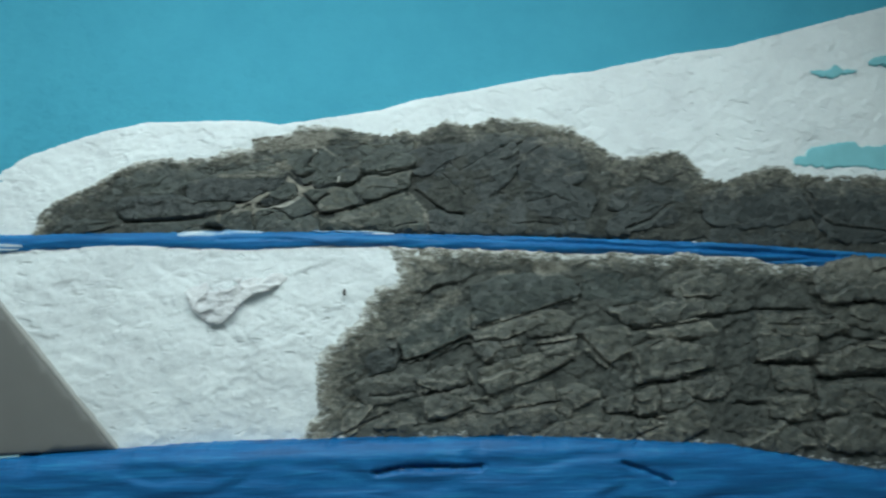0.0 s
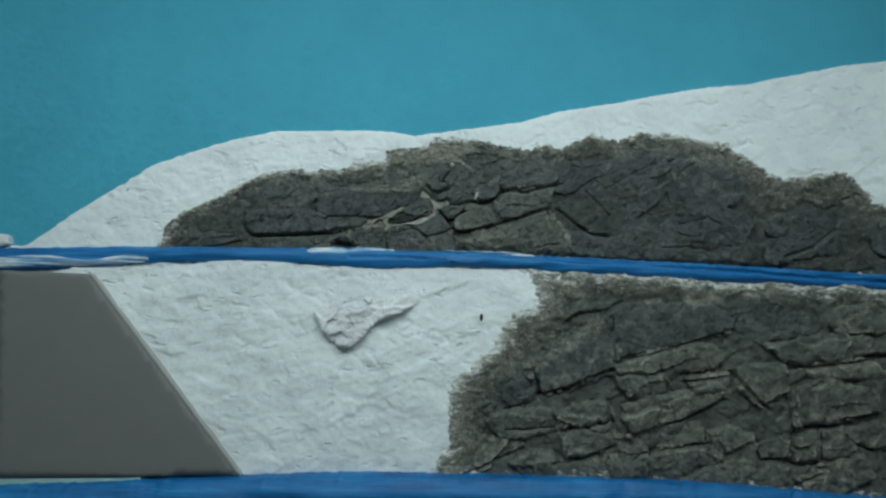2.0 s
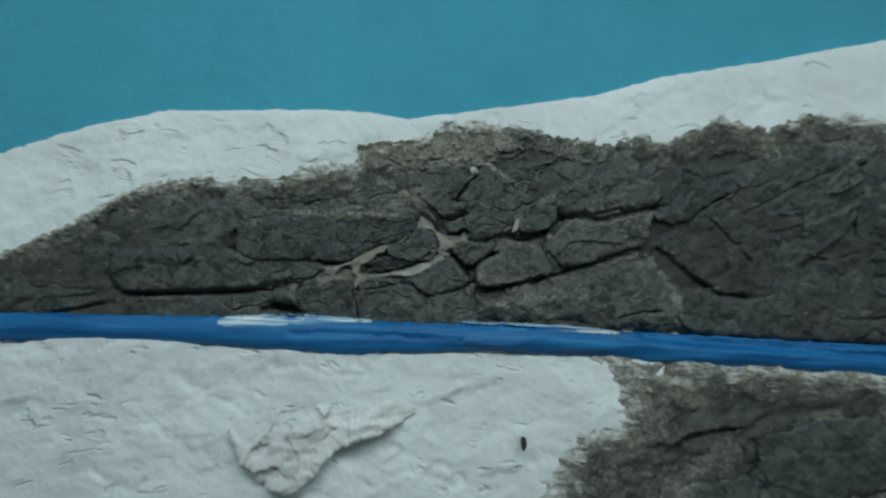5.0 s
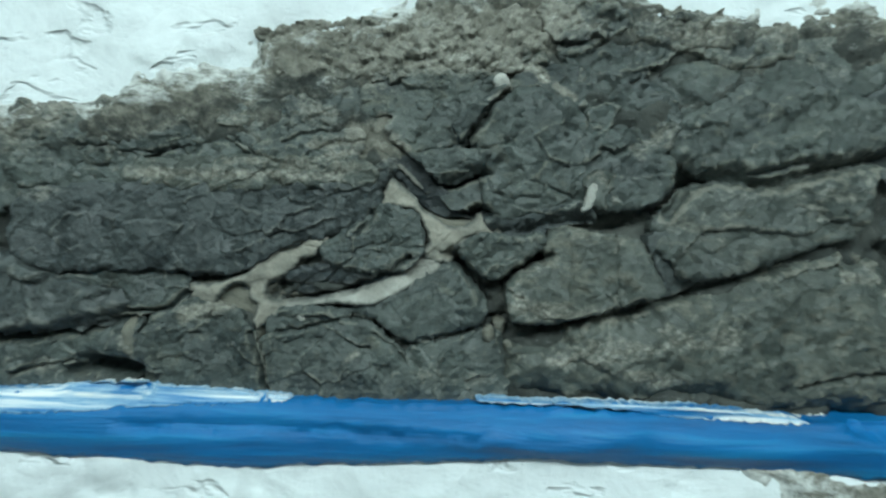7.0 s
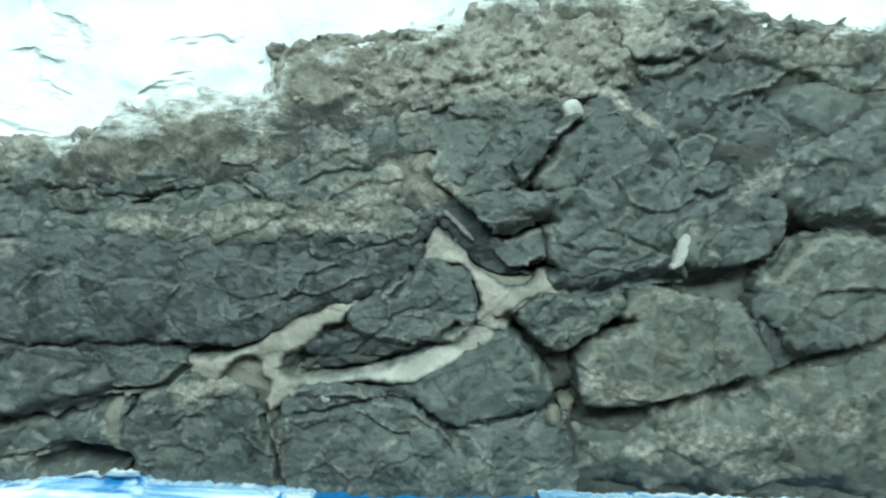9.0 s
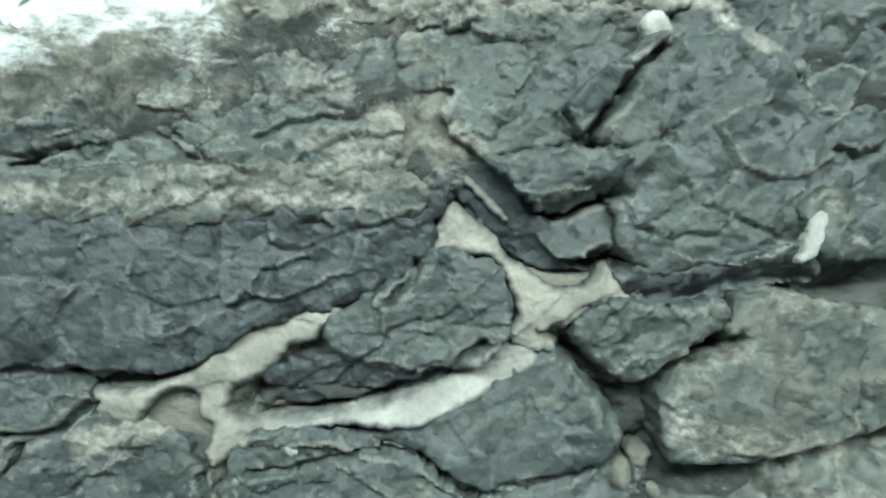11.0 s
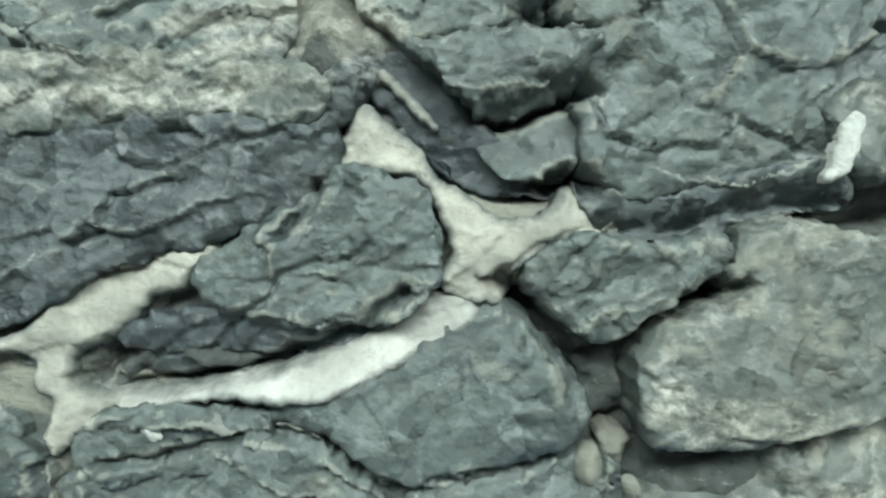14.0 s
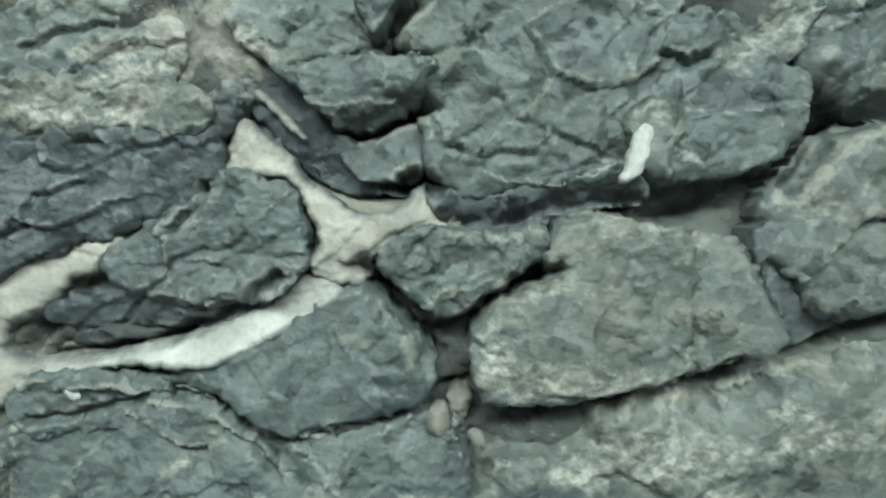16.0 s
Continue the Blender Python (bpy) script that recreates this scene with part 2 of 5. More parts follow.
crack(-4, 7, [(-0.2757, 1.7957), (-0.2621, 1.7921), (-0.2442, 1.7955), (-0.2264, 1.8024), (-0.2108, 1.8066), (-0.1995, 1.8059)])
crack(-4, 13, [(-0.1879, 1.7995), (-0.1701, 1.8029), (-0.1612, 1.807), (-0.1414, 1.8154)])
crack(-6, 14, [(-0.1325, 1.812), (-0.1173, 1.8384), (-0.0965, 1.8447), (-0.0446, 1.84), (0.0061, 1.8567), (0.0469, 1.8652)])
crack(-5, 13, [(-0.3149, 1.8314), (-0.3016, 1.8374), (-0.2861, 1.8423)])
crack(-8, 18, [(0.028, 1.6417), (0.1894, 1.6335), (0.3919, 1.6251), (0.5952, 1.6183), (0.7558, 1.611), (1.0558, 1.6), (1.5, 1.574)])


# ---- lime dust and smeared mortar on the stones ----
STROKES = []


def dust(x1, z1, x2, z2, width, amount):
    STROKES.append((x1, z1, x2, z2, width, amount))


dust(-0.4693, 1.944, -0.2422, 1.9588, 0.0209, 1.08)
dust(-0.4641, 1.9257, -0.2693, 1.9394, 0.0162, 1.08)
dust(-0.3491, 1.9643, -0.2242, 1.9732, 0.0186, 1.08)
dust(-0.6866, 1.8693, -0.5469, 1.8881, 0.021, 0.5)
dust(-0.5469, 1.8881, -0.3846, 1.9123, 0.0186, 0.45)
dust(-0.3985, 1.9118, -0.2236, 1.9594, 0.0186, 0.55)
dust(-0.2238, 1.964, 0.0262, 1.968, 0.0232, 0.5)
dust(-0.2227, 1.9364, -0.0837, 1.9412, 0.0139, 0.25)
dust(-0.3927, 1.8749, -0.3643, 1.862, 0.013, 0.9)
dust(-0.5807, 1.8335, -0.4055, 1.8373, 0.0065, 0.7)
dust(-0.4992, 1.8457, -0.3591, 1.8459, 0.0065, 0.5)
dust(-0.1241, 1.8052, 0.0422, 1.8391, 0.021, 0.4)
dust(-0.2522, 1.7351, -0.1722, 1.7285, 0.0117, 0.7)
dust(-0.2488, 1.7681, -0.1794, 1.7893, 0.0187, 0.35)
dust(-0.2128, 1.6894, -0.0733, 1.718, 0.0188, 0.55)
dust(-0.1655, 1.6817, -0.1182, 1.6739, 0.0117, 0.65)
dust(-0.0786, 1.7319, -0.0357, 1.7146, 0.014, 0.3)
dust(-0.4569, 1.6759, -0.2778, 1.6682, 0.0117, 0.4)
dust(-0.1593, 1.8645, -0.1368, 1.8839, 0.0116, 0.55)
dust(-0.113, 1.8708, -0.0843, 1.8532, 0.0116, 0.35)
dust(-0.5332, 1.7157, -0.4959, 1.7264, 0.0084, 0.85)
dust(-0.5845, 1.695, -0.5722, 1.6718, 0.0056, 0.75)
dust(-0.683, 1.6725, -0.6452, 1.6692, 0.0094, 0.5)
dust(-0.6856, 1.8181, -0.6387, 1.8151, 0.0117, 0.35)
dust(-0.6836, 1.7103, -0.6135, 1.7316, 0.0118, 0.3)
dust(0.0179, 1.7682, 0.0461, 1.7645, 0.0065, 0.8)
dust(-0.427, 1.8613, -0.3767, 1.8693, 0.0088, 0.5)
dust(-0.4512, 1.841, -0.3741, 1.8433, 0.0077, 0.6)
dust(-0.2539, 1.7425, -0.2264, 1.7274, 0.0067, 0.8)
dust(-0.2084, 1.728, -0.175, 1.7358, 0.0056, 0.5)
dust(-0.21, 1.8722, -0.2026, 1.855, 0.0026, 0.7)
dust(-0.1659, 1.8692, -0.133, 1.8723, 0.0055, 0.5)
dust(-0.1253, 1.853, -0.117, 1.8619, 0.0033, 0.6)
dust(-0.2249, 1.6885, -0.1686, 1.6971, 0.0068, 0.6)
dust(-0.1353, 1.7096, -0.1246, 1.7213, 0.0045, 0.6)
dust(-0.3947, 1.6835, -0.388, 1.6883, 0.0045, 0.8)
dust(-0.2292, 1.7993, -0.1844, 1.7939, 0.0089, 0.45)
dust(-0.3159, 1.702, -0.2709, 1.7101, 0.0057, 0.35)
dust(-0.1911, 1.8445, -0.1769, 1.8229, 0.0062, 0.75)
dust(0.5104, 1.9834, 0.7064, 1.9664, 0.061, 0.75)
dust(0.7067, 1.8935, 1.0397, 1.93, 0.0613, 0.6)
dust(0.4137, 1.907, 0.7559, 1.8105, 0.0607, 0.35)
dust(0.086, 1.9793, 0.4489, 2.0236, 0.0301, 0.4)
dust(0.0854, 1.7155, 0.0924, 1.6682, 0.0096, 0.9)
dust(0.0302, 1.7852, 0.0853, 1.7215, 0.006, 0.6)
dust(-0.1134, 1.804, 0.0283, 1.8688, 0.0262, 0.35)
dust(0.0415, 1.276, 0.2527, 1.3749, 0.0295, 0.5)
dust(0.4781, 1.5345, 0.5383, 1.5482, 0.0301, 0.9)
dust(0.0229, 1.5796, 0.1308, 1.5357, 0.0261, 0.9)
dust(-0.1612, 1.3867, 0.036, 1.5211, 0.0469, 0.7)
dust(-0.2031, 1.2121, -0.1596, 1.3287, 0.0349, 0.7)
dust(0.3996, 1.065, 0.5659, 1.0802, 0.0261, 0.45)
dust(0.5664, 1.011, 0.6618, 1.013, 0.0262, 0.5)
dust(0.8537, 1.3088, 0.9993, 1.2773, 0.0242, 0.5)
dust(0.5405, 1.2773, 0.5886, 1.2551, 0.0216, 0.6)
dust(0.164, 1.0369, 0.2578, 1.0619, 0.0294, 0.6)
dust(0.8777, 1.1337, 0.9986, 1.1248, 0.0241, 0.4)
dust(0.3506, 1.191, 0.5171, 1.2183, 0.019, 0.4)
dust(0.1397, 1.0822, 0.233, 1.1304, 0.0188, 0.45)
dust(0.8415, 1.1912, 0.9504, 1.1822, 0.0121, 0.6)
dust(0.5044, 1.2997, 0.6123, 1.3143, 0.0096, 0.7)
dust(0.0184, 1.5788, 0.1015, 1.5679, 0.0189, 1.5)
dust(0.1011, 1.5884, 0.2534, 1.5866, 0.0081, 1.4)
dust(0.2533, 1.5934, 0.3924, 1.5816, 0.0095, 1.3)
dust(0.4624, 1.5388, 0.532, 1.5479, 0.0246, 1.15)
dust(-0.0757, 1.494, 0.0333, 1.5315, 0.0188, 1.3)
dust(-0.1684, 1.3898, -0.0751, 1.4737, 0.0294, 1.15)
dust(0.3307, 1.5208, 0.3722, 1.5263, 0.0081, 1.2)
dust(0.0644, 1.3835, 0.1321, 1.4262, 0.0161, 0.6)
dust(-0.0161, 1.3139, 0.1866, 1.455, 0.0401, 0.6)
dust(-0.1927, 1.2952, -0.1531, 1.3365, 0.0333, 0.9)
dust(-0.3831, 1.8683, -0.3527, 1.8633, 0.0033, 1.15)
dust(-0.3951, 1.8786, -0.3785, 1.8685, 0.0033, 1)
dust(-0.3874, 1.8542, -0.3785, 1.8685, 0.0037, 1.1)
dust(-0.3785, 1.8685, -0.365, 1.8829, 0.0042, 1)
dust(-0.3785, 1.8685, -0.3686, 1.8526, 0.0037, 1.1)
dust(-0.3879, 1.8705, -0.369, 1.8642, 0.0065, 1)
dust(-0.2601, 1.9293, -0.2487, 1.9311, 0.0042, 1.45)
dust(-0.2487, 1.9311, -0.2377, 1.9209, 0.0042, 1.45)
dust(-0.2297, 1.9166, -0.2155, 1.907, 0.0046, 1.1)
dust(-0.2844, 1.901, -0.2664, 1.9131, 0.0014, 1.3)
dust(-0.4804, 1.7251, -0.4571, 1.7236, 0.0047, 0.9)
dust(-0.3605, 1.7597, -0.3376, 1.7698, 0.0037, 0.5)
dust(-0.3878, 1.8681, -0.3644, 1.8666, 0.0112, 1.05)
dust(-0.3692, 1.8711, -0.3493, 1.8616, 0.0033, 1.2)
dust(-0.4246, 1.8506, -0.3875, 1.8589, 0.0056, 0.8)
dust(-0.5355, 1.8804, -0.4158, 1.8882, 0.0172, 0.6)
dust(-0.3939, 1.8698, -0.3708, 1.8811, 0.0107, 1.1)
dust(-0.4322, 1.8602, -0.3938, 1.8656, 0.0043, 0.8)


def line_distance(p, line):
    best = np.full(len(p), 9.0)
    for a, b in zip(line[:-1], line[1:]):
        ab = b - a
        t = np.clip(((p - a) @ ab) / (ab @ ab), 0, 1)
        best = np.minimum(best, np.hypot(*(p - a - t[:, None] * ab).T))
    return best


def dust_amount(p):
    """How much mortar lies on the masonry: along its border and in single strokes."""
    top, low = np.array(ROCK_TOP), np.array(LOW_LEFT)
    high = 0.72 * np.clip(1.1 - line_distance(p, top) / (0.075 + 0.06 * np.clip(p[:, 0] * 2, 0, 1)), 0, 1)
    side = 0.8 * np.clip(1.15 - line_distance(p, low) / 0.17, 0, 1)
    under = 0.8 * np.clip(1.1 - line_distance(p, np.array(BAND_LOW[8:])) / 0.085, 0, 1)
    out = np.where(p[:, 1] > 1.615, high, np.maximum(side, under))
    for x1, z1, x2, z2, width, amount in STROKES:
        if x2 + 4 * width < p[:, 0].min() or x1 - 4 * width > p[:, 0].max():
            continue
        d = line_distance(p, np.array([(x1, z1), (x2, z2)]))
        out = np.maximum(out, amount * np.exp(-(d / width) ** 2))
    return out


# ---- outlines and slabs ----
def traced(points, step, ragged, k, corner=1, grow=0.0):
    """A closed outline, its corners cut, laid out in even steps and roughened."""
    p = np.array(points, float)
    for _ in range(corner):
        q = np.roll(p, -1, 0)
        p = np.stack([0.8 * p + 0.2 * q, 0.2 * p + 0.8 * q], 1).reshape(-1, 2)
    q = np.roll(p, -1, 0)
    run = np.concatenate([[0], np.cumsum(np.hypot(*(q - p).T))])
    n = max(8, int(run[-1] / step))
    s = np.arange(n) * run[-1] / n
    loop = np.concatenate([p, p[:1]])
    p = np.stack([np.interp(s, run, loop[:, 0]), np.interp(s, run, loop[:, 1])], 1)
    if ragged or grow:
        turn = np.sum(p[:, 0] * np.roll(p[:, 1], -1) - p[:, 1] * np.roll(p[:, 0], -1))
        d = np.roll(p, -1, 0) - np.roll(p, 1, 0)
        d /= np.maximum(np.hypot(d[:, 0], d[:, 1]), 1e-9)[:, None]
        bump = fractal(p[:, 0], p[:, 1], max(ragged * 4, step * 2.5), 4, k, 0.6) * ragged * 2 + grow * (1 if turn > 0 else -1)
        p = p + np.stack([d[:, 1], -d[:, 0]], 1) * bump[:, None]
    return p


def inside_rows(xs, zs, loop):
    """For each row of a grid, which of its places lie inside the outline."""
    a, b = loop, np.roll(loop, -1, 0)
    keep = np.zeros(xs.shape, bool)
    for i, z in enumerate(zs):
        cut = (a[:, 1] > z) != (b[:, 1] > z)
        at = np.sort(a[cut, 0] + (z - a[cut, 1]) * (b[cut, 0] - a[cut, 0]) / (b[cut, 1] - a[cut, 1]))
        keep[i] = np.searchsorted(at, xs[i]) % 2 == 1
    return keep


def edge_distance(p, loop):
    tree = KDTree(len(loop))
    for i, (x, z) in enumerate(loop.tolist()):
        tree.insert((x, z, 0), i)
    tree.balance()
    return np.array([tree.find((x, z, 0))[2] for x, z in p.tolist()])


SERIAL = [0]


def slab(name, outline, material, relief, parent=None, step=0.004, ragged=0.002, corner=1, back=BACK, label="", smooth=True, grow=0.0, cracked=False):
    """A closed piece of the wall: relief(x, z, distance to the edge) gives its front, a rim runs back into the wall."""
    SERIAL[0] += 1
    k = SERIAL[0] * 3.7
    rng = np.random.default_rng(SERIAL[0])
    loop = traced(outline, step, ragged, k, corner, grow)
    lo, hi = loop.min(0), loop.max(0)
    rows = np.arange(lo[1] + step * 0.41, hi[1], step * 0.87)
    gx, gz = np.meshgrid(np.arange(lo[0], hi[0], step), rows)
    gx = gx + (np.arange(gx.shape[0]) % 2)[:, None] * step * 0.5
    keep = inside_rows(gx, rows, loop)
    grid = np.stack([gx[keep], gz[keep]], 1)
    if len(grid):
        grid = grid[edge_distance(grid, loop) > step * 0.6]
    grid = grid + rng.uniform(-0.22, 0.22, grid.shape) * step
    flat = np.concatenate([loop, grid])
    n = len(loop)
    got = delaunay_2d_cdt([Vector(p) for p in flat], [(i, (i + 1) % n) for i in range(n)], [], 1, 1e-7)
    p = np.array([tuple(v) for v in got[0]])
    faces = [tuple(f) for f in got[2]]
    d = edge_distance(p, loop)
    h = relief(p[:, 0], p[:, 1], d, k)
    if cracked:
        h = h - crack_depth(p)
    centre = p.mean(0)
    verts = [(x - centre[0], -a, z - centre[1]) for (x, z), a in zip(p.tolist(), h.tolist())]
    count = {}
    for f in faces:
        for a, b in zip(f, f[1:] + f[:1]):
            count[(a, b)] = count.get((a, b), 0) + 1
    rim = [(a, b) for (a, b) in count if (b, a) not in count]
    low = {}
    for a, b in rim:
        for v in (a, b):
            if v not in low:
                low[v] = len(verts)
                verts.append((verts[v][0], back, verts[v][2]))
    walls = [(b, a, low[a], low[b]) for a, b in rim]
    (ax, az), (bx, bz), (cx, cz) = (p[i] for i in faces[0])
    if (bx - ax) * (cz - az) - (bz - az) * (cx - ax) < 0:
        faces, walls = [f[::-1] for f in faces], [w[::-1] for w in walls]
    mesh = bpy.data.meshes.new(name)
    mesh.from_pydata(verts, [], faces + walls)
    field = mesh.attributes.new("edge", "FLOAT", "POINT")
    field.data.foreach_set("value", np.concatenate([d, np.zeros(len(low))]).astype(np.float32))
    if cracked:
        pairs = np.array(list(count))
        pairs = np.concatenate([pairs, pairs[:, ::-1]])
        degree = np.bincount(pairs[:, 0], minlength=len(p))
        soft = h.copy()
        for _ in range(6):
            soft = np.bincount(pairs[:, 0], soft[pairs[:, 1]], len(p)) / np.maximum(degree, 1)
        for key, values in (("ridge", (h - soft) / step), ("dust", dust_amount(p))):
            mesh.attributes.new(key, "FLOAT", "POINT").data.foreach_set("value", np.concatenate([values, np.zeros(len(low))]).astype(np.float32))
    sm = np.full(len(mesh.polygons), smooth)
    sm[len(faces):] = False
    mesh.polygons.foreach_set("use_smooth", sm)
    mesh.materials.append(material)
    mesh.update()
    ob = new(name, mesh)
    ob.location = (centre[0], Y0, centre[1])
    if parent:
        ob.parent = parent
        ob.matrix_parent_inverse = Matrix.Translation(-parent.location)
    if label:
        ob["label"] = label
    return ob


# ---- materials ----
def nodes_of(name, rough=0.8, spec=0.3):
    m = bpy.data.materials.new(name)
    m.use_nodes = True
    t = m.node_tree
    b = t.nodes["Principled BSDF"]
    b.inputs["Roughness"].default_value = rough
    b.inputs["Specular IOR Level"].default_value = spec
    geo = t.nodes.new("ShaderNodeNewGeometry")
    return m, t, b, geo.outputs["Position"]


def grain(t, where, scale, detail=6, rough=0.6, distort=0.0, squash=(1, 1, 1)):
    mapping = t.nodes.new("ShaderNodeMapping")
    mapping.inputs["Scale"].default_value = squash
    t.links.new(where, mapping.inputs["Vector"])
    n = t.nodes.new("ShaderNodeTexNoise")
    n.inputs["Scale"].default_value, n.inputs["Detail"].default_value = scale, detail
    n.inputs["Roughness"].default_value, n.inputs["Distortion"].default_value = rough, distort
    t.links.new(mapping.outputs[0], n.inputs["Vector"])
    return n.outputs["Fac"]


def ramp(t, fac, *stops):
    r = t.nodes.new("ShaderNodeValToRGB")
    e = r.color_ramp.elements
    while len(e) < len(stops):
        e.new(0.5)
    for el, (pos, col) in zip(e, stops):
        el.position, el.color = pos, (*col, 1) if len(col) == 3 else col
    t.links.new(fac, r.inputs[0])
    return r.outputs[0]


def blend(t, fac, a, b, how="MIX"):
    m = t.nodes.new("ShaderNodeMix")
    m.data_type, m.blend_type = "RGBA", how
    for sock, val in ((m.inputs[0], fac), (m.inputs[6], a), (m.inputs[7], b)):
        if isinstance(val, (int, float)):
            sock.default_value = val
        elif isinstance(val, tuple):
            sock.default_value = (*val, 1)
        else:
            t.links.new(val, sock)
    return m.outputs[2]


def maths(t, op, a, b=0.0, clamp=False):
    m = t.nodes.new("ShaderNodeMath")
    m.operation, m.use_clamp = op, clamp
    for sock, val in ((m.inputs[0], a), (m.inputs[1], b)):
        if isinstance(val, (int, float)):
            sock.default_value = val
        else:
            t.links.new(val, sock)
    return m.outputs[0]


def bumped(t, b, *layers):
    last = None
    for fac, depth in layers:
        n = t.nodes.new("ShaderNodeBump")
        n.inputs["Strength"].default_value, n.inputs["Distance"].default_value = 1.0, depth
        t.links.new(fac, n.inputs["Height"])
        if last:
            t.links.new(last, n.inputs["Normal"])
        last = n.outputs["Normal"]
    t.links.new(last, b.inputs["Normal"])


def grey(v):
    return (v, v, v)


def carried_value(t, name):
    at = t.nodes.new("ShaderNodeAttribute")
    at.attribute_name = name
    return at.outputs["Fac"]


def facets(t, where, scale):
    """Flat chipped planes: each cell leans its own way."""
    v = t.nodes.new("ShaderNodeTexVoronoi")
    v.inputs["Scale"].default_value = scale
    t.links.new(where, v.inputs["Vector"])
    off, lean, dot = (t.nodes.new("ShaderNodeVectorMath") for _ in range(3))
    off.operation = lean.operation = "SUBTRACT"
    dot.operation = "DOT_PRODUCT"
    t.links.new(where, off.inputs[0])
    t.links.new(v.outputs["Position"], off.inputs[1])
    t.links.new(v.outputs["Color"], lean.inputs[0])
    lean.inputs[1].default_value = (0.5, 0.5, 0.5)
    t.links.new(off.outputs[0], dot.inputs[0])
    t.links.new(lean.outputs[0], dot.inputs[1])
    return dot.outputs["Value"]


def warped(t, pos, scale, amount):
    shift = t.nodes.new("ShaderNodeTexNoise")
    shift.inputs["Scale"].default_value, shift.inputs["Detail"].default_value = scale, 4
    t.links.new(pos, shift.inputs["Vector"])
    moved = t.nodes.new("ShaderNodeVectorMath")
    moved.operation = "MULTIPLY_ADD"
    moved.inputs[1].default_value = (amount, amount, amount)
    t.links.new(shift.outputs["Color"], moved.inputs[0])
    t.links.new(pos, moved.inputs[2])
    return moved.outputs[0]


def mortared(t, pos, col, fine):
    """Sandy mortar smeared over the stone where dust lies."""
    patch = grain(t, pos, 30, 7, 0.68, 0.7, (0.8, 1, 1.3))
    coat = maths(t, "ADD", carried_value(t, "dust"), maths(t, "ADD", maths(t, "MULTIPLY", maths(t, "SUBTRACT", patch, 0.5), 1.9), maths(t, "MULTIPLY", maths(t, "SUBTRACT", fine, 0.5), 0.9)))
    sandy = ramp(t, fine, (0.3, (0.115, 0.112, 0.096)), (0.5, (0.2, 0.193, 0.162)), (0.7, (0.32, 0.308, 0.265)))
    col = blend(t, ramp(t, coat, (0.38, grey(0)), (0.85, grey(0.88))), col, sandy)
    return blend(t, ramp(t, maths(t, "MULTIPLY", coat, 0.5), (0.6, grey(0)), (0.86, grey(0.9))), col, (0.5, 0.5, 0.455))


def rock_material(name, dark, mid, pale, pale_at=0.62):
    m, t, b, pos = nodes_of(name, 0.6, 0.5)
    one = t.nodes.new("ShaderNodeObjectInfo").outputs["Random"]
    big = grain(t, pos, 16, 5, 0.6, 0.4, (1, 1, 1.6))
    fine = grain(t, pos, 190, 6, 0.65, 0.2, (1, 1, 1.4))
    film = grain(t, pos, 42, 8, 0.7, 0.8, (0.8, 1, 1.5))
    col = ramp(t, big, (0.3, dark), (0.62, mid))
    col = blend(t, ramp(t, film, (pale_at - 0.06, grey(0)), (pale_at + 0.08, grey(0.6))), col, pale)
    col = blend(t, 0.5, col, ramp(t, fine, (0.3, grey(0.25)), (0.7, grey(0.75))), "OVERLAY")
    col = blend(t, 1.0, col, ramp(t, one, (0.0, (0.88, 0.9, 0.9)), (1.0, (1.1, 1.09, 1.05))), "MULTIPLY")
    col = mortared(t, pos, col, fine)
    # Pale scuffs and highlights, put into the base colour along ridges.
    ridge_noise = grain(t, pos, 85, 6, 0.7, 0.6)
    toning = maths(t, "ADD", maths(t, "MULTIPLY", carried_value(t, "ridge"), 1.1), maths(t, "MULTIPLY", maths(t, "SUBTRACT", ridge_noise, 0.5), 3.2))
    col = blend(t, ramp(t, toning, (0.6, grey(0)), (1.3, grey(0.55))), col, tuple(c * 1.25 for c in pale))
    fleck = grain(t, pos, 330, 3, 0.5)
    col = blend(t, ramp(t, fleck, (0.70, grey(0)), (0.76, grey(0.4))), col, (0.3, 0.3, 0.27))
    t.links.new(col, b.inputs["Base Color"])
    t.links.new(ramp(t, film, (0.35, grey(0.4)), (0.62, grey(0.78))), b.inputs["Roughness"])
    moved = warped(t, pos, 45, 0.02)
    bumped(t, b, (facets(t, moved, 50), 0.5), (facets(t, moved, 130), 0.45), (grain(t, pos, 70, 8, 0.6, 0.3, (0.9, 1, 1.2)), 0.0012), (fine, 0.0005))
    return m


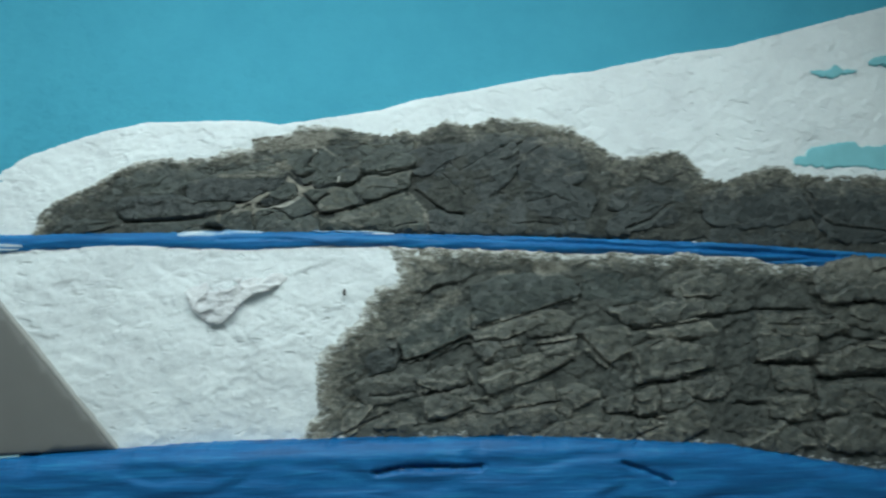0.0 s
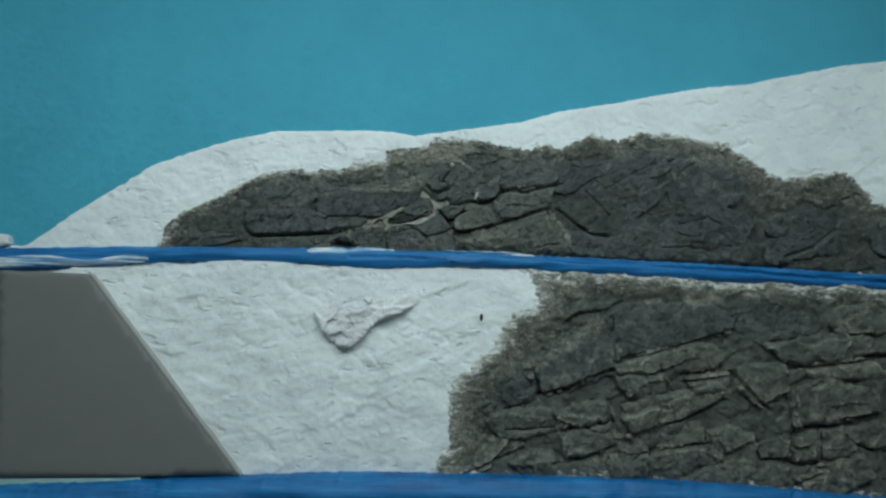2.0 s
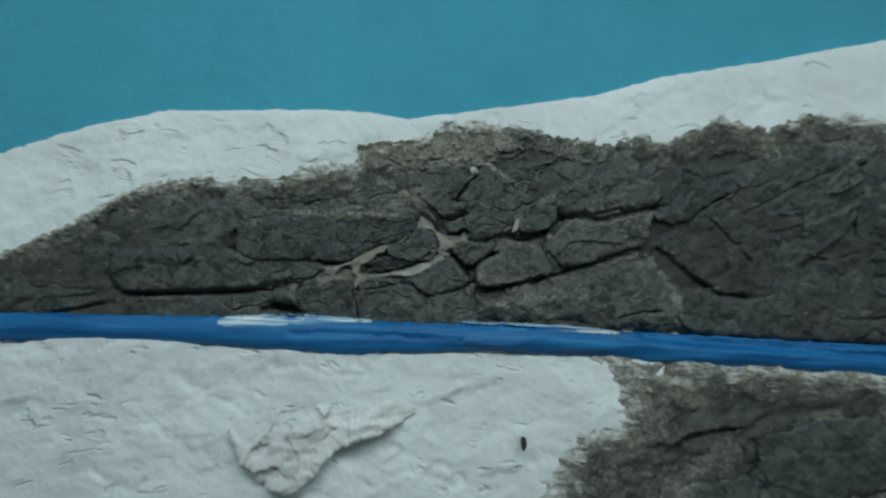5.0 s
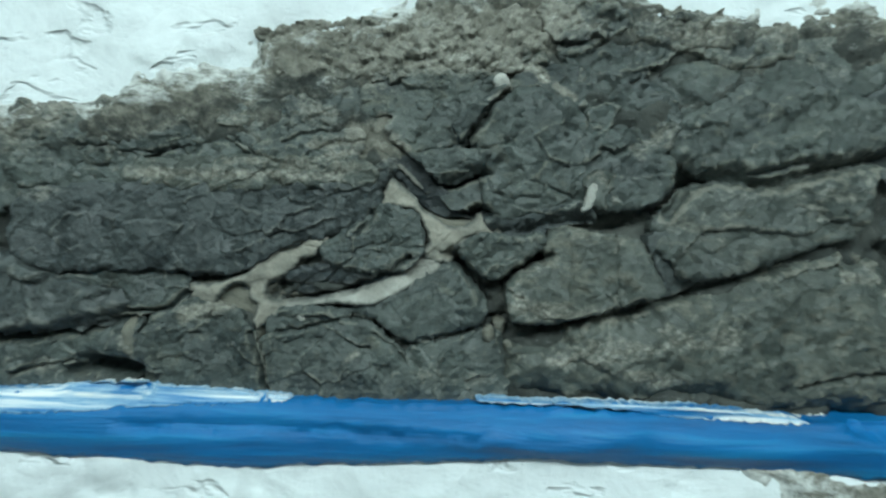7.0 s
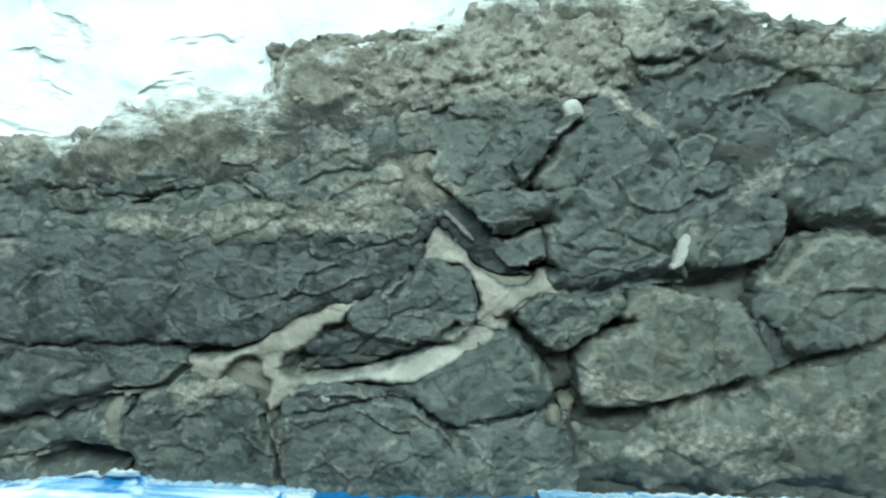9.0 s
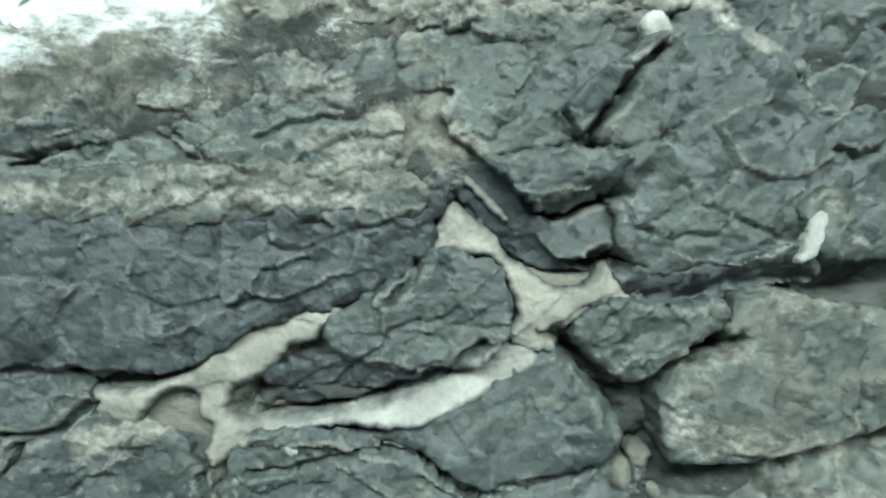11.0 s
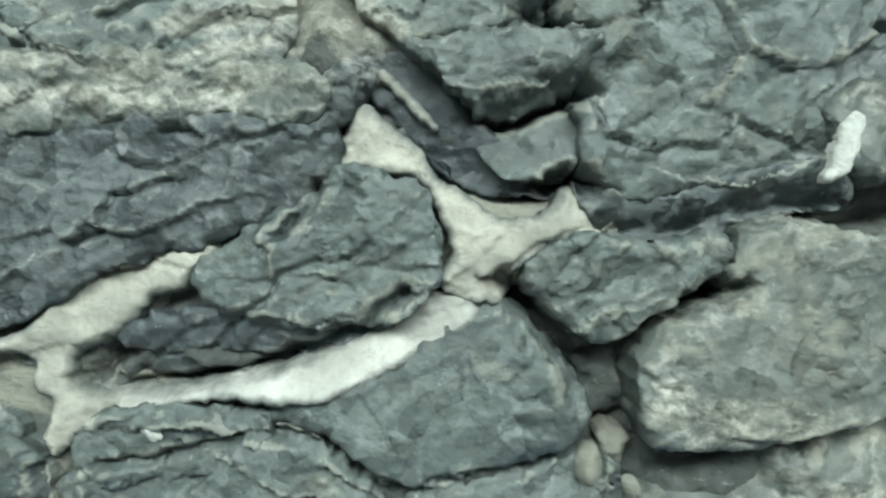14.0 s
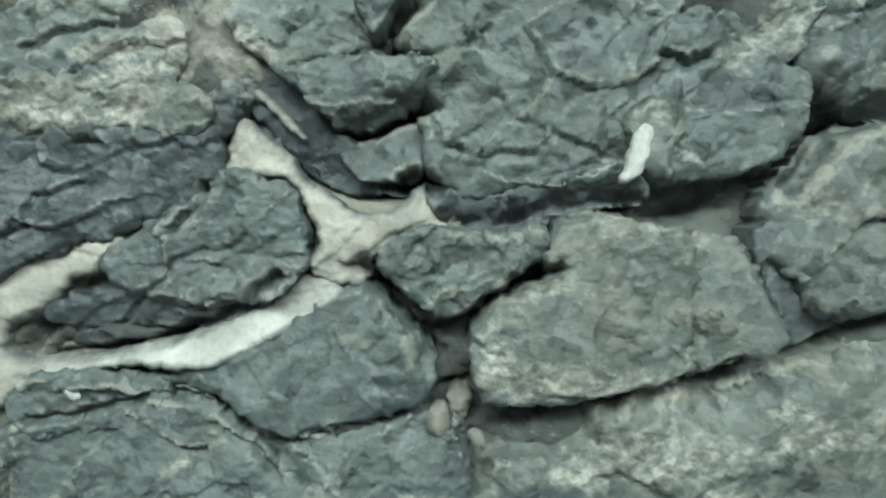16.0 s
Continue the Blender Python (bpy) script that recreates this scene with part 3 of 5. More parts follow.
def plaster_material(name, colour, stain, depth, size=1.0, slit=0.0, thin=0.0):
    m, t, b, pos = nodes_of(name, 0.85, 0.2)
    big = grain(t, pos, 5 * size, 5, 0.6)
    fine = grain(t, pos, 60 * size, 7, 0.65)
    col = ramp(t, big, (0.3, stain), (0.6, colour))
    col = blend(t, ramp(t, fine, (0.25, grey(0.5)), (0.5, grey(0.0))), col, stain)
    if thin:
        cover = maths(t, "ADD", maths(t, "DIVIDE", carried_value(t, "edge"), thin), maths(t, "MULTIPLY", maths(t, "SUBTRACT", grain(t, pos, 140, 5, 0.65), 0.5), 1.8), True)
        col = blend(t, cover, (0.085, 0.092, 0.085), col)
    t.links.new(col, b.inputs["Base Color"])
    cluster = maths(t, "MULTIPLY", maths(t, "SUBTRACT", grain(t, pos, 4, 3), 0.5), 0.35)
    slits = ramp(t, maths(t, "ADD", cluster, grain(t, warped(t, pos, 9, 0.04), 24 * size, 3, 0.5, 0.3, (0.8, 1, 1.9))), (0.62, grey(1)), (0.7, grey(0)))
    bumped(t, b, (grain(t, pos, 16 * size, 7, 0.55, 0.5, (1, 1, 1.5)), depth * 3), (facets(t, warped(t, pos, 30 * size, 0.03 / size), 24 * size), 0.14 / size), (slits, depth * slit), (fine, depth * 0.7))
    return m


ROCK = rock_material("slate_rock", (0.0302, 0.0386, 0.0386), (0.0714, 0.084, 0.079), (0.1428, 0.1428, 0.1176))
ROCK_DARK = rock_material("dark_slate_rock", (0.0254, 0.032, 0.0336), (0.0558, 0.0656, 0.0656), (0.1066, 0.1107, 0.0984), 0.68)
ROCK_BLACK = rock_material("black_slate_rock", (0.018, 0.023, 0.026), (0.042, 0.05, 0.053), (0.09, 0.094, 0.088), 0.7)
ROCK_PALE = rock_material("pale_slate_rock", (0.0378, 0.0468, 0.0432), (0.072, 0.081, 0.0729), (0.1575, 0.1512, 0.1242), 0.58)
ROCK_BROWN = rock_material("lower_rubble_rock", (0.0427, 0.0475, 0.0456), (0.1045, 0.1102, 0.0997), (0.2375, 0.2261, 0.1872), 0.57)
WHITE = plaster_material("white_plaster", (0.735, 0.785, 0.80), (0.64, 0.68, 0.70), 0.0014, 1.0, 1.8)
GREYWHITE = plaster_material("bare_plaster", (0.66, 0.67, 0.68), (0.52, 0.53, 0.55), 0.0012)
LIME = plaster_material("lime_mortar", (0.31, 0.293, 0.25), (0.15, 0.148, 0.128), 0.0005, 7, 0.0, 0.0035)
LIME_WHITE = plaster_material("white_lime", (0.46, 0.455, 0.42), (0.15, 0.15, 0.132), 0.0006, 8)
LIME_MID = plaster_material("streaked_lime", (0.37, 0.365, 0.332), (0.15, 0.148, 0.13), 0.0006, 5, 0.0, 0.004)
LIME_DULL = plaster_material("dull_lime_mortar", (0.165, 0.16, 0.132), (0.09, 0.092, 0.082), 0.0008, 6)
SAND = plaster_material("sandy_mortar", (0.36, 0.345, 0.29), (0.15, 0.148, 0.125), 0.0022, 2.2)
TEAL = plaster_material("teal_paint", (0.055, 0.34, 0.465), (0.048, 0.312, 0.435), 0.0012)


def bed_material(name, dim, reach):
    """Rubble and mortar between the stones, with splashes of white paint along its border."""
    m, t, b, pos = nodes_of(name, 0.88, 0.2)
    fine = grain(t, pos, 130, 7, 0.7, 0.3)
    mid = grain(t, pos, 26, 7, 0.65, 0.4)
    tone = lambda c: tuple(v * dim for v in c)
    col = ramp(t, mid, (0.35, tone((0.05, 0.057, 0.054))), (0.7, tone((0.13, 0.137, 0.124))))
    col = mortared(t, pos, col, fine)
    near = maths(t, "SUBTRACT", 1.15, maths(t, "DIVIDE", carried_value(t, "edge"), reach), True)
    spots = maths(t, "ADD", near, maths(t, "MULTIPLY", maths(t, "SUBTRACT", grain(t, pos, 60, 8, 0.72, 0.3, (0.6, 1, 1.5)), 0.5), 3.4))
    col = blend(t, ramp(t, spots, (0.4, grey(0)), (1.2, grey(0.95))), col, (0.62, 0.64, 0.62))
    t.links.new(col, b.inputs["Base Color"])
    moved = warped(t, pos, 45, 0.02)
    bumped(t, b, (facets(t, moved, 60), 0.35), (mid, 0.005), (fine, 0.0022), (grain(t, pos, 420, 4, 0.6), 0.0006))
    return m


BED = bed_material("mortar_bed", 0.72, 0.033)
BED_LOW = bed_material("sandy_mortar_bed", 0.9, 0.075)


def blue_material():
    m, t, b, pos = nodes_of("blue_sheet", 0.5, 0.35)
    at = t.nodes.new("ShaderNodeAttribute")
    at.attribute_name = "edge"
    streak = grain(t, pos, 14, 7, 0.65, 0.5, (0.35, 1, 5))
    col = ramp(t, streak, (0.3, (0.001, 0.074, 0.22)), (0.55, (0.002, 0.135, 0.36)), (0.78, (0.015, 0.24, 0.48)))
    near = maths(t, "SUBTRACT", 1.0, maths(t, "DIVIDE", at.outputs["Fac"], 0.016), True)
    where = grain(t, pos, 3.3, 4, 0.6, 0.0, (1, 1, 0.4))
    brush = grain(t, pos, 90, 6, 0.7, 0.3, (0.3, 1, 1.6))
    paint = maths(t, "ADD", maths(t, "MULTIPLY", near, 0.45), maths(t, "ADD", maths(t, "MULTIPLY", where, 0.9), maths(t, "MULTIPLY", brush, 0.5)))
    col = blend(t, ramp(t, paint, (1.0, grey(0)), (1.08, grey(0.9))), col, (0.75, 0.77, 0.77))
    t.links.new(col, b.inputs["Base Color"])
    bumped(t, b, (streak, 0.004), (brush, 0.0006))
    return m


BLUE = blue_material()


def plain_material(name, colour, rough=0.6, toning=0.85):
    m, t, b, pos = nodes_of(name, rough, 0.3)
    low = tuple(c * toning for c in colour)
    t.links.new(ramp(t, grain(t, pos, 8, 6, 0.6), (0.3, low), (0.65, colour)), b.inputs["Base Color"])
    bumped(t, b, (grain(t, pos, 180, 4), 0.0003))
    return m


PANEL = plain_material("grey_board", (0.165, 0.165, 0.158), 0.6, 0.93)
BARE_TEAL = plain_material("worn_teal_paint", (0.22, 0.56, 0.62), 0.7)
PALE_TEAL = plain_material("pale_teal_paint", (0.33, 0.52, 0.5), 0.6)
PANEL_EDGE = plain_material("board_edge", (0.36, 0.36, 0.34), 0.7)
IRON = plain_material("rusty_iron", (0.04, 0.035, 0.03), 0.6)
ROOM = plain_material("room_paint", (0.6, 0.66, 0.66), 0.8, 0.95)
FLOOR = plain_material("floor_screed", (0.25, 0.25, 0.24), 0.7)


# ---- reliefs ----
def stone_relief(h, tilt, bevel, size, rough, centre, turn=0.25, fine=1.0):
    cx, cz = centre

    def f(x, z, d, k):
        edge = np.clip(1 - d / bevel, 0, 1)
        out = h + tilt[0] * (x - cx) + tilt[1] * (z - cz)
        out = out - edge ** 1.5 * bevel * np.clip(0.55 + 0.9 * fractal(x, z, 0.03, 3, k + 9), 0.1, 1.2)
        out = out + rough * chips(x, z, size, 1.9, turn, k) + 0.42 * fine * rough * chips(x, z, size * 0.45, 1.7, turn + 0.5, k + 5) + 0.2 * fine * rough * chips(x, z, size * 0.18, 1.5, turn - 0.4, k + 8)
        out = out + rough * 0.25 * fractal(x, z, size * 0.6, 4, k, 0.5)
        return out
    return f


def stone(parent, outline, h=0.008, tilt=(0, 0), material=None, step=0.004, bevel=0.012, size=0.035, rough=0.007, ragged=0.003, turn=0.25, corner=1, label="", name="stone", grow=None, fine=1.0):
    c = np.array(outline).mean(0)
    return slab(name, outline, material or ROCK, stone_relief(h, tilt, bevel, size, rough, c, turn, fine), parent, step, ragged, corner, 0.05, label, True, step * 1.5 if grow is None else grow, True)


def vein_relief(h, round_, rough, tilt, centre):
    def f(x, z, d, k):
        lean = tilt[0] * (x - centre[0]) + tilt[1] * (z - centre[1])
        dome = 1 - np.clip(1 - d / round_, 0, 1) ** 2
        return h + lean - round_ * 0.8 + round_ * 0.8 * dome + rough * fractal(x, z, 0.028, 5, k) + 0.2 * rough * chips(x, z, 0.02, 2.5, 0.5, k)
    return f


def vein(parent, outline, h, material=None, step=0.0012, round_=0.006, rough=0.005, ragged=0.0006, label="", name="lime_mortar", tilt=(0, 0)):
    return slab(name, outline, material or LIME, vein_relief(h, round_, rough, tilt, np.array(outline).mean(0)), parent, step, ragged, 2, 0.05, label, True, 0.001, True)


# ---- setting ----
def box(name, lo, hi, material, kind="structure", bevel=0.0, parent=None):
    bm = bmesh.new()
    bmesh.ops.create_cube(bm, size=1)
    size = Vector(hi) - Vector(lo)
    for v in bm.verts:
        v.co = Vector(v.co[i] * size[i] for i in range(3))
    if bevel:
        bmesh.ops.bevel(bm, geom=bm.edges[:], offset=bevel, segments=2, affect="EDGES")
    mesh = bpy.data.meshes.new(name)
    bm.to_mesh(mesh)
    bm.free()
    mesh.materials.append(material)
    ob = new(name, mesh)
    ob.location = (Vector(lo) + Vector(hi)) / 2
    if parent:
        ob.parent = parent
    if kind:
        ob["kind"] = kind
    return ob


# Unseen floor, ceiling and plain walls, added to close the room and bounce light.
tagged(box("floor", (-3.2, -3, -0.1), (3.4, 2.2, 0), FLOOR), "unseen grey screed floor of the room", "floor")
tagged(box("ceiling", (-3.2, -3, 3.02), (3.4, 2.2, 3.12), ROOM), "unseen white painted ceiling", "ceiling")
tagged(box("wall_west", (-3.3, -3, 0), (-3.2, 2.2, 3.02), ROOM), "unseen pale painted side wall", "wall")
tagged(box("wall_east", (3.4, -3, 0), (3.5, 2.2, 3.02), ROOM), "unseen pale painted side wall", "wall")
tagged(box("wall_south", (-3.2, -3.1, 0), (3.4, -3, 3.02), ROOM), "unseen pale painted wall behind the camera", "wall")
tagged(box("wall_north", (-3.2, Y0 + 0.045, 0), (3.4, 2.2, 3.02), SAND), "rough masonry core of the main wall", "wall")

# Housing and glowing diffuser are added; only light from above is inferred.
lamp = tagged(box("ceiling_lamp", (-1.75, 0.0, 2.99), (1.45, 1.0, 3.02), ROOM, ""), "long white ceiling lamp housing, added and unseen", "lamp")
GLOW = bpy.data.materials.new("added_lamp_diffuser")
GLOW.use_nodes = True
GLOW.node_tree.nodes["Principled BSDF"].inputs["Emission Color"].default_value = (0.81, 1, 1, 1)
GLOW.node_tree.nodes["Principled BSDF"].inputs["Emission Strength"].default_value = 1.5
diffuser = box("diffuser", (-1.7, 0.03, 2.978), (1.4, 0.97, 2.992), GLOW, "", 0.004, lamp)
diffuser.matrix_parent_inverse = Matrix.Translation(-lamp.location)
diffuser["label"] = "glowing lamp diffuser, added and unseen"


def wall_relief(x, z, d, k):
    dents = np.clip(fractal(x, z, 0.035, 3, 5) - 0.22, 0, 1) * 0.004 * (fractal(x, z, 0.5, 2, 8) > 0)
    return -0.005 + 0.003 * fractal(x, z, 0.25, 3, 2) + dents


def plaster_relief(h, bw=0.02):
    def f(x, z, d, k):
        edge = np.clip(1 - d / bw, 0, 1)
        trowel = np.abs(fractal(x + 0.4 * z, z * 1.5, 0.11, 4, 3))
        ridge = np.clip(1 - np.abs(fractal(x + 0.5 * z, z * 1.5, 0.15, 4, 63)) / 0.05, 0, 1) * np.clip(fractal(x, z, 0.2, 2, 67) * 4 + 0.4, 0, 1)
        return h - edge ** 2 * 0.003 + 0.006 * fractal(x, z, 0.16, 4, 1) - 0.005 * trowel - 0.0035 * ridge + 0.0034 * chips(x, z, 0.05, 2.2, 0.3, 11) + 0.0016 * chips(x, z, 0.018, 2.2, 0.5, 15)
    return f


TOP = [(-2.963, 1.595), (-2.4207, 1.6046), (-1.5374, 1.634), (-1.3922, 1.7429), (-1.179, 1.8894), (-0.9431, 1.9753), (-0.8064, 2.0086), (-0.4942, 2.0197), (-0.389, 2.0099), (-0.0726, 2.0623), (0.0515, 2.1013), (0.2123, 2.1325), (0.4647, 2.1899), (0.6466, 2.2131), (0.9595, 2.2879), (1.1416, 2.3153), (1.7368, 2.4812), (2.484, 2.6796), (3.2029, 2.8873)]
teal = tagged(slab("wall_teal_paint", [(x, z - 0.035) for x, z in TOP] + [(3.3, 3.0), (-3.1, 3.0)], TEAL, wall_relief, None, 0.02, 0.004, 0, 0.05), "teal painted plaster wall with small dents", "wall", kind="structure")

ROCK_TOP = [(-1.1509, 1.6165), (-1.1397, 1.6574), (-1.1154, 1.693), (-1.1006, 1.7341), (-1.0447, 1.7654), (-0.9662, 1.8092), (-0.8987, 1.8469), (-0.8307, 1.8789), (-0.7382, 1.8943), (-0.7143, 1.8835), (-0.6097, 1.8935), (-0.5405, 1.9139), (-0.4763, 1.92), (-0.4812, 1.9529), (-0.3433, 1.969), (-0.3383, 1.9929), (-0.2502, 2), (-0.1974, 2.0069), (-0.1438, 1.9924), (-0.0728, 1.9858), (0.0274, 1.9958), (0.0457, 1.9787), (0.1039, 2.0167), (0.151, 2.0305), (0.2343, 2.0196), (0.317, 2.0456), (0.4006, 2.0346), (0.4602, 2.0287), (0.52, 2.0192), (0.6012, 2.0069), (0.7389, 1.912), (0.8871, 1.9355), (0.9708, 1.9465), (1.0257, 1.88), (1.0567, 1.8441), (1.1278, 1.8529), (1.1842, 1.8714), (1.286, 1.8987), (1.3369, 1.8997), (1.3668, 1.8747), (1.4892, 1.8631), (1.5884, 1.8688), (1.8633, 1.8537), (2.9526, 1.8516)]
BAND_TOP = [(-2.0955, 1.5935), (-1.6032, 1.6191), (-1.2698, 1.6353), (-0.9319, 1.6449), (-0.5897, 1.651), (-0.2433, 1.652), (0.1073, 1.6478), (0.4621, 1.6417), (0.821, 1.632), (1.1256, 1.623), (1.5789, 1.594), (1.8517, 1.5767), (2.9282, 1.5041)]
BAND_LOW = [(-2.093, 1.5565), (-1.5996, 1.5512), (-1.4338, 1.5608), (-1.1836, 1.5872), (-0.9304, 1.6018), (-0.6915, 1.6008), (-0.5022, 1.5936), (-0.2426, 1.6085), (-0.0681, 1.6062), (0.1958, 1.5985), (0.4618, 1.5889), (0.8203, 1.5842), (1.1246, 1.5785), (1.317, 1.5474), (1.577, 1.5395), (1.8497, 1.5276), (2.9246, 1.4535)]
LOW_LEFT = [(-0.3187, 0.9766), (-0.2902, 1.0279), (-0.2685, 1.0794), (-0.262, 1.217), (-0.2369, 1.283), (-0.1937, 1.3181), (-0.1418, 1.3657), (-0.1038, 1.4273), (-0.0549, 1.4718), (-0.011, 1.4988), (-0.0063, 1.5658)]
tuck = lambda pts, dz: [(x, z + dz) for x, z in pts]
left_foot = [(ROCK_TOP[0][0] + 0.03, 1.60), (-2.95, 1.58)]
white_up = slab("plaster_upper", tuck(TOP, -0.004) + [(3.3, 1.5)] + tuck(ROCK_TOP, -0.022)[::-1] + left_foot, WHITE, plaster_relief(0.004), None, 0.006, 0.0015, 0, 0.05)
tagged(white_up, "rough white plaster patch above the blue band", "plaster", kind="structure")

below = lambda x: np.interp(x, *np.array(BAND_TOP).T) - 0.012
bed_up = slab("wall_rubble_upper", ROCK_TOP + [(3.2, 1.45)] + tuck(BAND_TOP, -0.085)[::-1][1:-2] + [(ROCK_TOP[0][0], 1.56)], BED,
              lambda x, z, d, k: -0.004 + 0.013 * np.clip(d / 0.02, 0, 1) - 0.006 * np.clip((d - 0.025) / 0.04, 0, 1) + 0.005 * np.clip(1 - d / 0.05, 0, 1) * fractal(x * 0.7, z, 0.007, 4, 51, 0.7) - 0.011 * np.exp(-((x + 0.3) / 0.42) ** 8 - ((z - 1.74) / 0.115) ** 8) - 0.03 * np.clip((below(x) - z) / 0.02, 0, 1) + 0.007 * chips(x, z, 0.05, 2, 0.2, 3) + 0.003 * chips(x, z, 0.016, 1.6, 0.5, 9) + 0.006 * fractal(x, z, 0.04, 5, 6, 0.6),
              None, 0.003, 0.003, 1, 0.05, cracked=True, grow=0.012)
tagged(bed_up, "exposed old rubble masonry with grey mortar", "stone wall", kind="structure")

LOW_TOP = [(-2.8984, 0.8798), (-2.2102, 0.9152), (-1.5674, 0.9382), (-1.2404, 0.9565), (-0.8759, 0.9785), (-0.5736, 0.9921), (-0.2336, 0.9976), (0.1107, 0.9964), (0.459, 0.9918), (0.8113, 0.9718), (1.1101, 0.9495), (1.5539, 0.8676), (2.2333, 0.7806), (2.8724, 0.7108)]
white_low = slab("plaster_lower", tuck([(-1.7347, 1.5998), (-1.4025, 1.6056), (-0.9308, 1.6139), (-0.4164, 1.6194), (-0.0682, 1.6202), (0.1075, 1.6145), (0.1252, 1.5885)], 0.0) + [(x + 0.03, z) for x, z in LOW_LEFT[::-1]] + [(-0.1882, 0.926), (-0.8579, 0.9388), (-0.9009, 0.9784), (-1.3489, 1.5298), (-1.7304, 1.5237)], WHITE, plaster_relief(0.012), None, 0.006, 0.003, 0, 0.05)
tagged(white_low, "trowelled rough white plaster below the blue band", "plaster", kind="structure")
bed_low = slab("wall_rubble_lower", tuck(BAND_LOW[8:], 0.01)[::-1] + LOW_LEFT[::-1] + tuck(LOW_TOP[6:], -0.03) + [(3.2, 0.7), (3.2, 1.4)], BED_LOW,
               lambda x, z, d, k: -0.004 + 0.024 * np.clip(d / 0.045, 0, 1) - 0.016 * np.clip((d - 0.05) / 0.07, 0, 1) + 0.008 * np.clip(1 - d / 0.07, 0, 1) * fractal(x * 0.7, z, 0.009, 4, 53, 0.7) + (0.15 + 0.85 * np.clip((d - 0.06) / 0.08, 0, 1)) * (0.014 * chips(x, z, 0.07, 1.8, 0.25, 13) + 0.005 * chips(x, z, 0.02, 1.6, 0.5, 19)) + 0.008 * fractal(x, z, 0.05, 5, 16, 0.6),
               None, 0.004, 0.012, 1, 0.05, cracked=True, grow=0.03)
tagged(bed_low, "exposed lower rubble masonry of dark field stones", "stone wall", kind="structure")


# ---- blue bands ----
def band_edge(x, z):
    top, low = np.array(BAND_TOP), np.array(BAND_LOW)
    return np.minimum(np.interp(x, top[:, 0], top[:, 1]) - z, z - np.interp(x, low[:, 0], low[:, 1]))


def band_relief(x, z, d, k):
    d = np.clip(band_edge(x, z), 0, 1)
    fold = np.sin(fractal(x * 0.25, z, 0.05, 2, 21) * 9)
    return 0.014 + 0.012 * (1 - np.clip(1 - d / 0.025, 0, 1) ** 2) + 0.0022 * fold + 0.006 * fractal(x * 0.4, z, 0.12, 3, 22)


band = slab("blue_band", BAND_TOP + BAND_LOW[::-1], BLUE, band_relief, None, 0.004, 0.0015, 0, 0.05, cracked=True)
tagged(band, "creased blue sheeting band stretched along the wall, smeared with white paint", "blue band", kind="structure")


def smear_material():
    m, t, b, pos = nodes_of("smeared_white_paint", 0.6, 0.3)
    brush = grain(t, pos, 60, 7, 0.62, 0.2, (0.1, 1, 3.0))
    col = ramp(t, brush, (0.4, (0.004, 0.14, 0.37)), (0.5, (0.25, 0.42, 0.58)), (0.6, (0.74, 0.77, 0.77)))
    t.links.new(col, b.inputs["Base Color"])
    bumped(t, b, (brush, 0.001))
    return m


SMEAR = smear_material()


def smear(outline):
    return slab("paint_smear", outline, SMEAR, lambda x, z, d, k: band_relief(x, z, d, k) + 0.0006 - crack_depth(np.stack([x, z], 1)), band, 0.002, 0.0012, 1, 0.0, "white paint smear")


smear([(-0.6993, 1.6485), (-0.6444, 1.6537), (-0.5438, 1.6582), (-0.4888, 1.6556), (-0.4293, 1.6522), (-0.4749, 1.6465), (-0.5572, 1.6426), (-0.6257, 1.6355), (-0.6991, 1.6338)])
smear([(-0.2923, 1.6567), (-0.2603, 1.6565), (-0.169, 1.6575), (-0.0776, 1.6562), (-0.0042, 1.6482), (-0.0543, 1.646), (-0.1229, 1.6481), (-0.1917, 1.6548), (-0.2601, 1.6533)])
smear([(-1.6183, 1.5917), (-1.4693, 1.6045), (-1.3349, 1.5897), (-1.2435, 1.6118), (-1.1643, 1.6098), (-1.1704, 1.5925), (-1.2673, 1.5789), (-1.4342, 1.5693), (-1.6166, 1.5594)])


def ledge_relief(x, z, d, k):
    fold = np.sin(fractal(x * 0.3, z, 0.09, 2, 25) * 8)
    return 0.045 + 0.03 * (1 - np.clip(1 - d / 0.05, 0, 1) ** 2) + 0.004 * fold + 0.012 * fractal(x * 0.4, z, 0.2, 3, 26)


ledge = slab("blue_ledge", LOW_TOP + [(3.2, 0.02), (-3.1, 0.02)], BLUE, ledge_relief, None, 0.007, 0.002, 0, 0.05, cracked=True)
tagged(ledge, "creased blue sheeting over the foot of the wall", "blue sheeting", kind="structure")

# ---- grey board ----
panel_outline = [(-1.5899, 1.5548), (-1.3332, 1.5522), (-0.8640, 0.9785), (-1.0259, 0.9759), (-1.2408, 0.9664), (-1.5587, 0.9579)]
panel = slab("grey_panel", panel_outline, PANEL, lambda x, z, d, k: 0.03 - 0.002 * np.clip(1 - d / 0.003, 0, 1) ** 2, None, 0.02, 0.0, 0, 0.05)
tagged(panel, "smooth grey board with a slanted edge set against the plaster", "board")

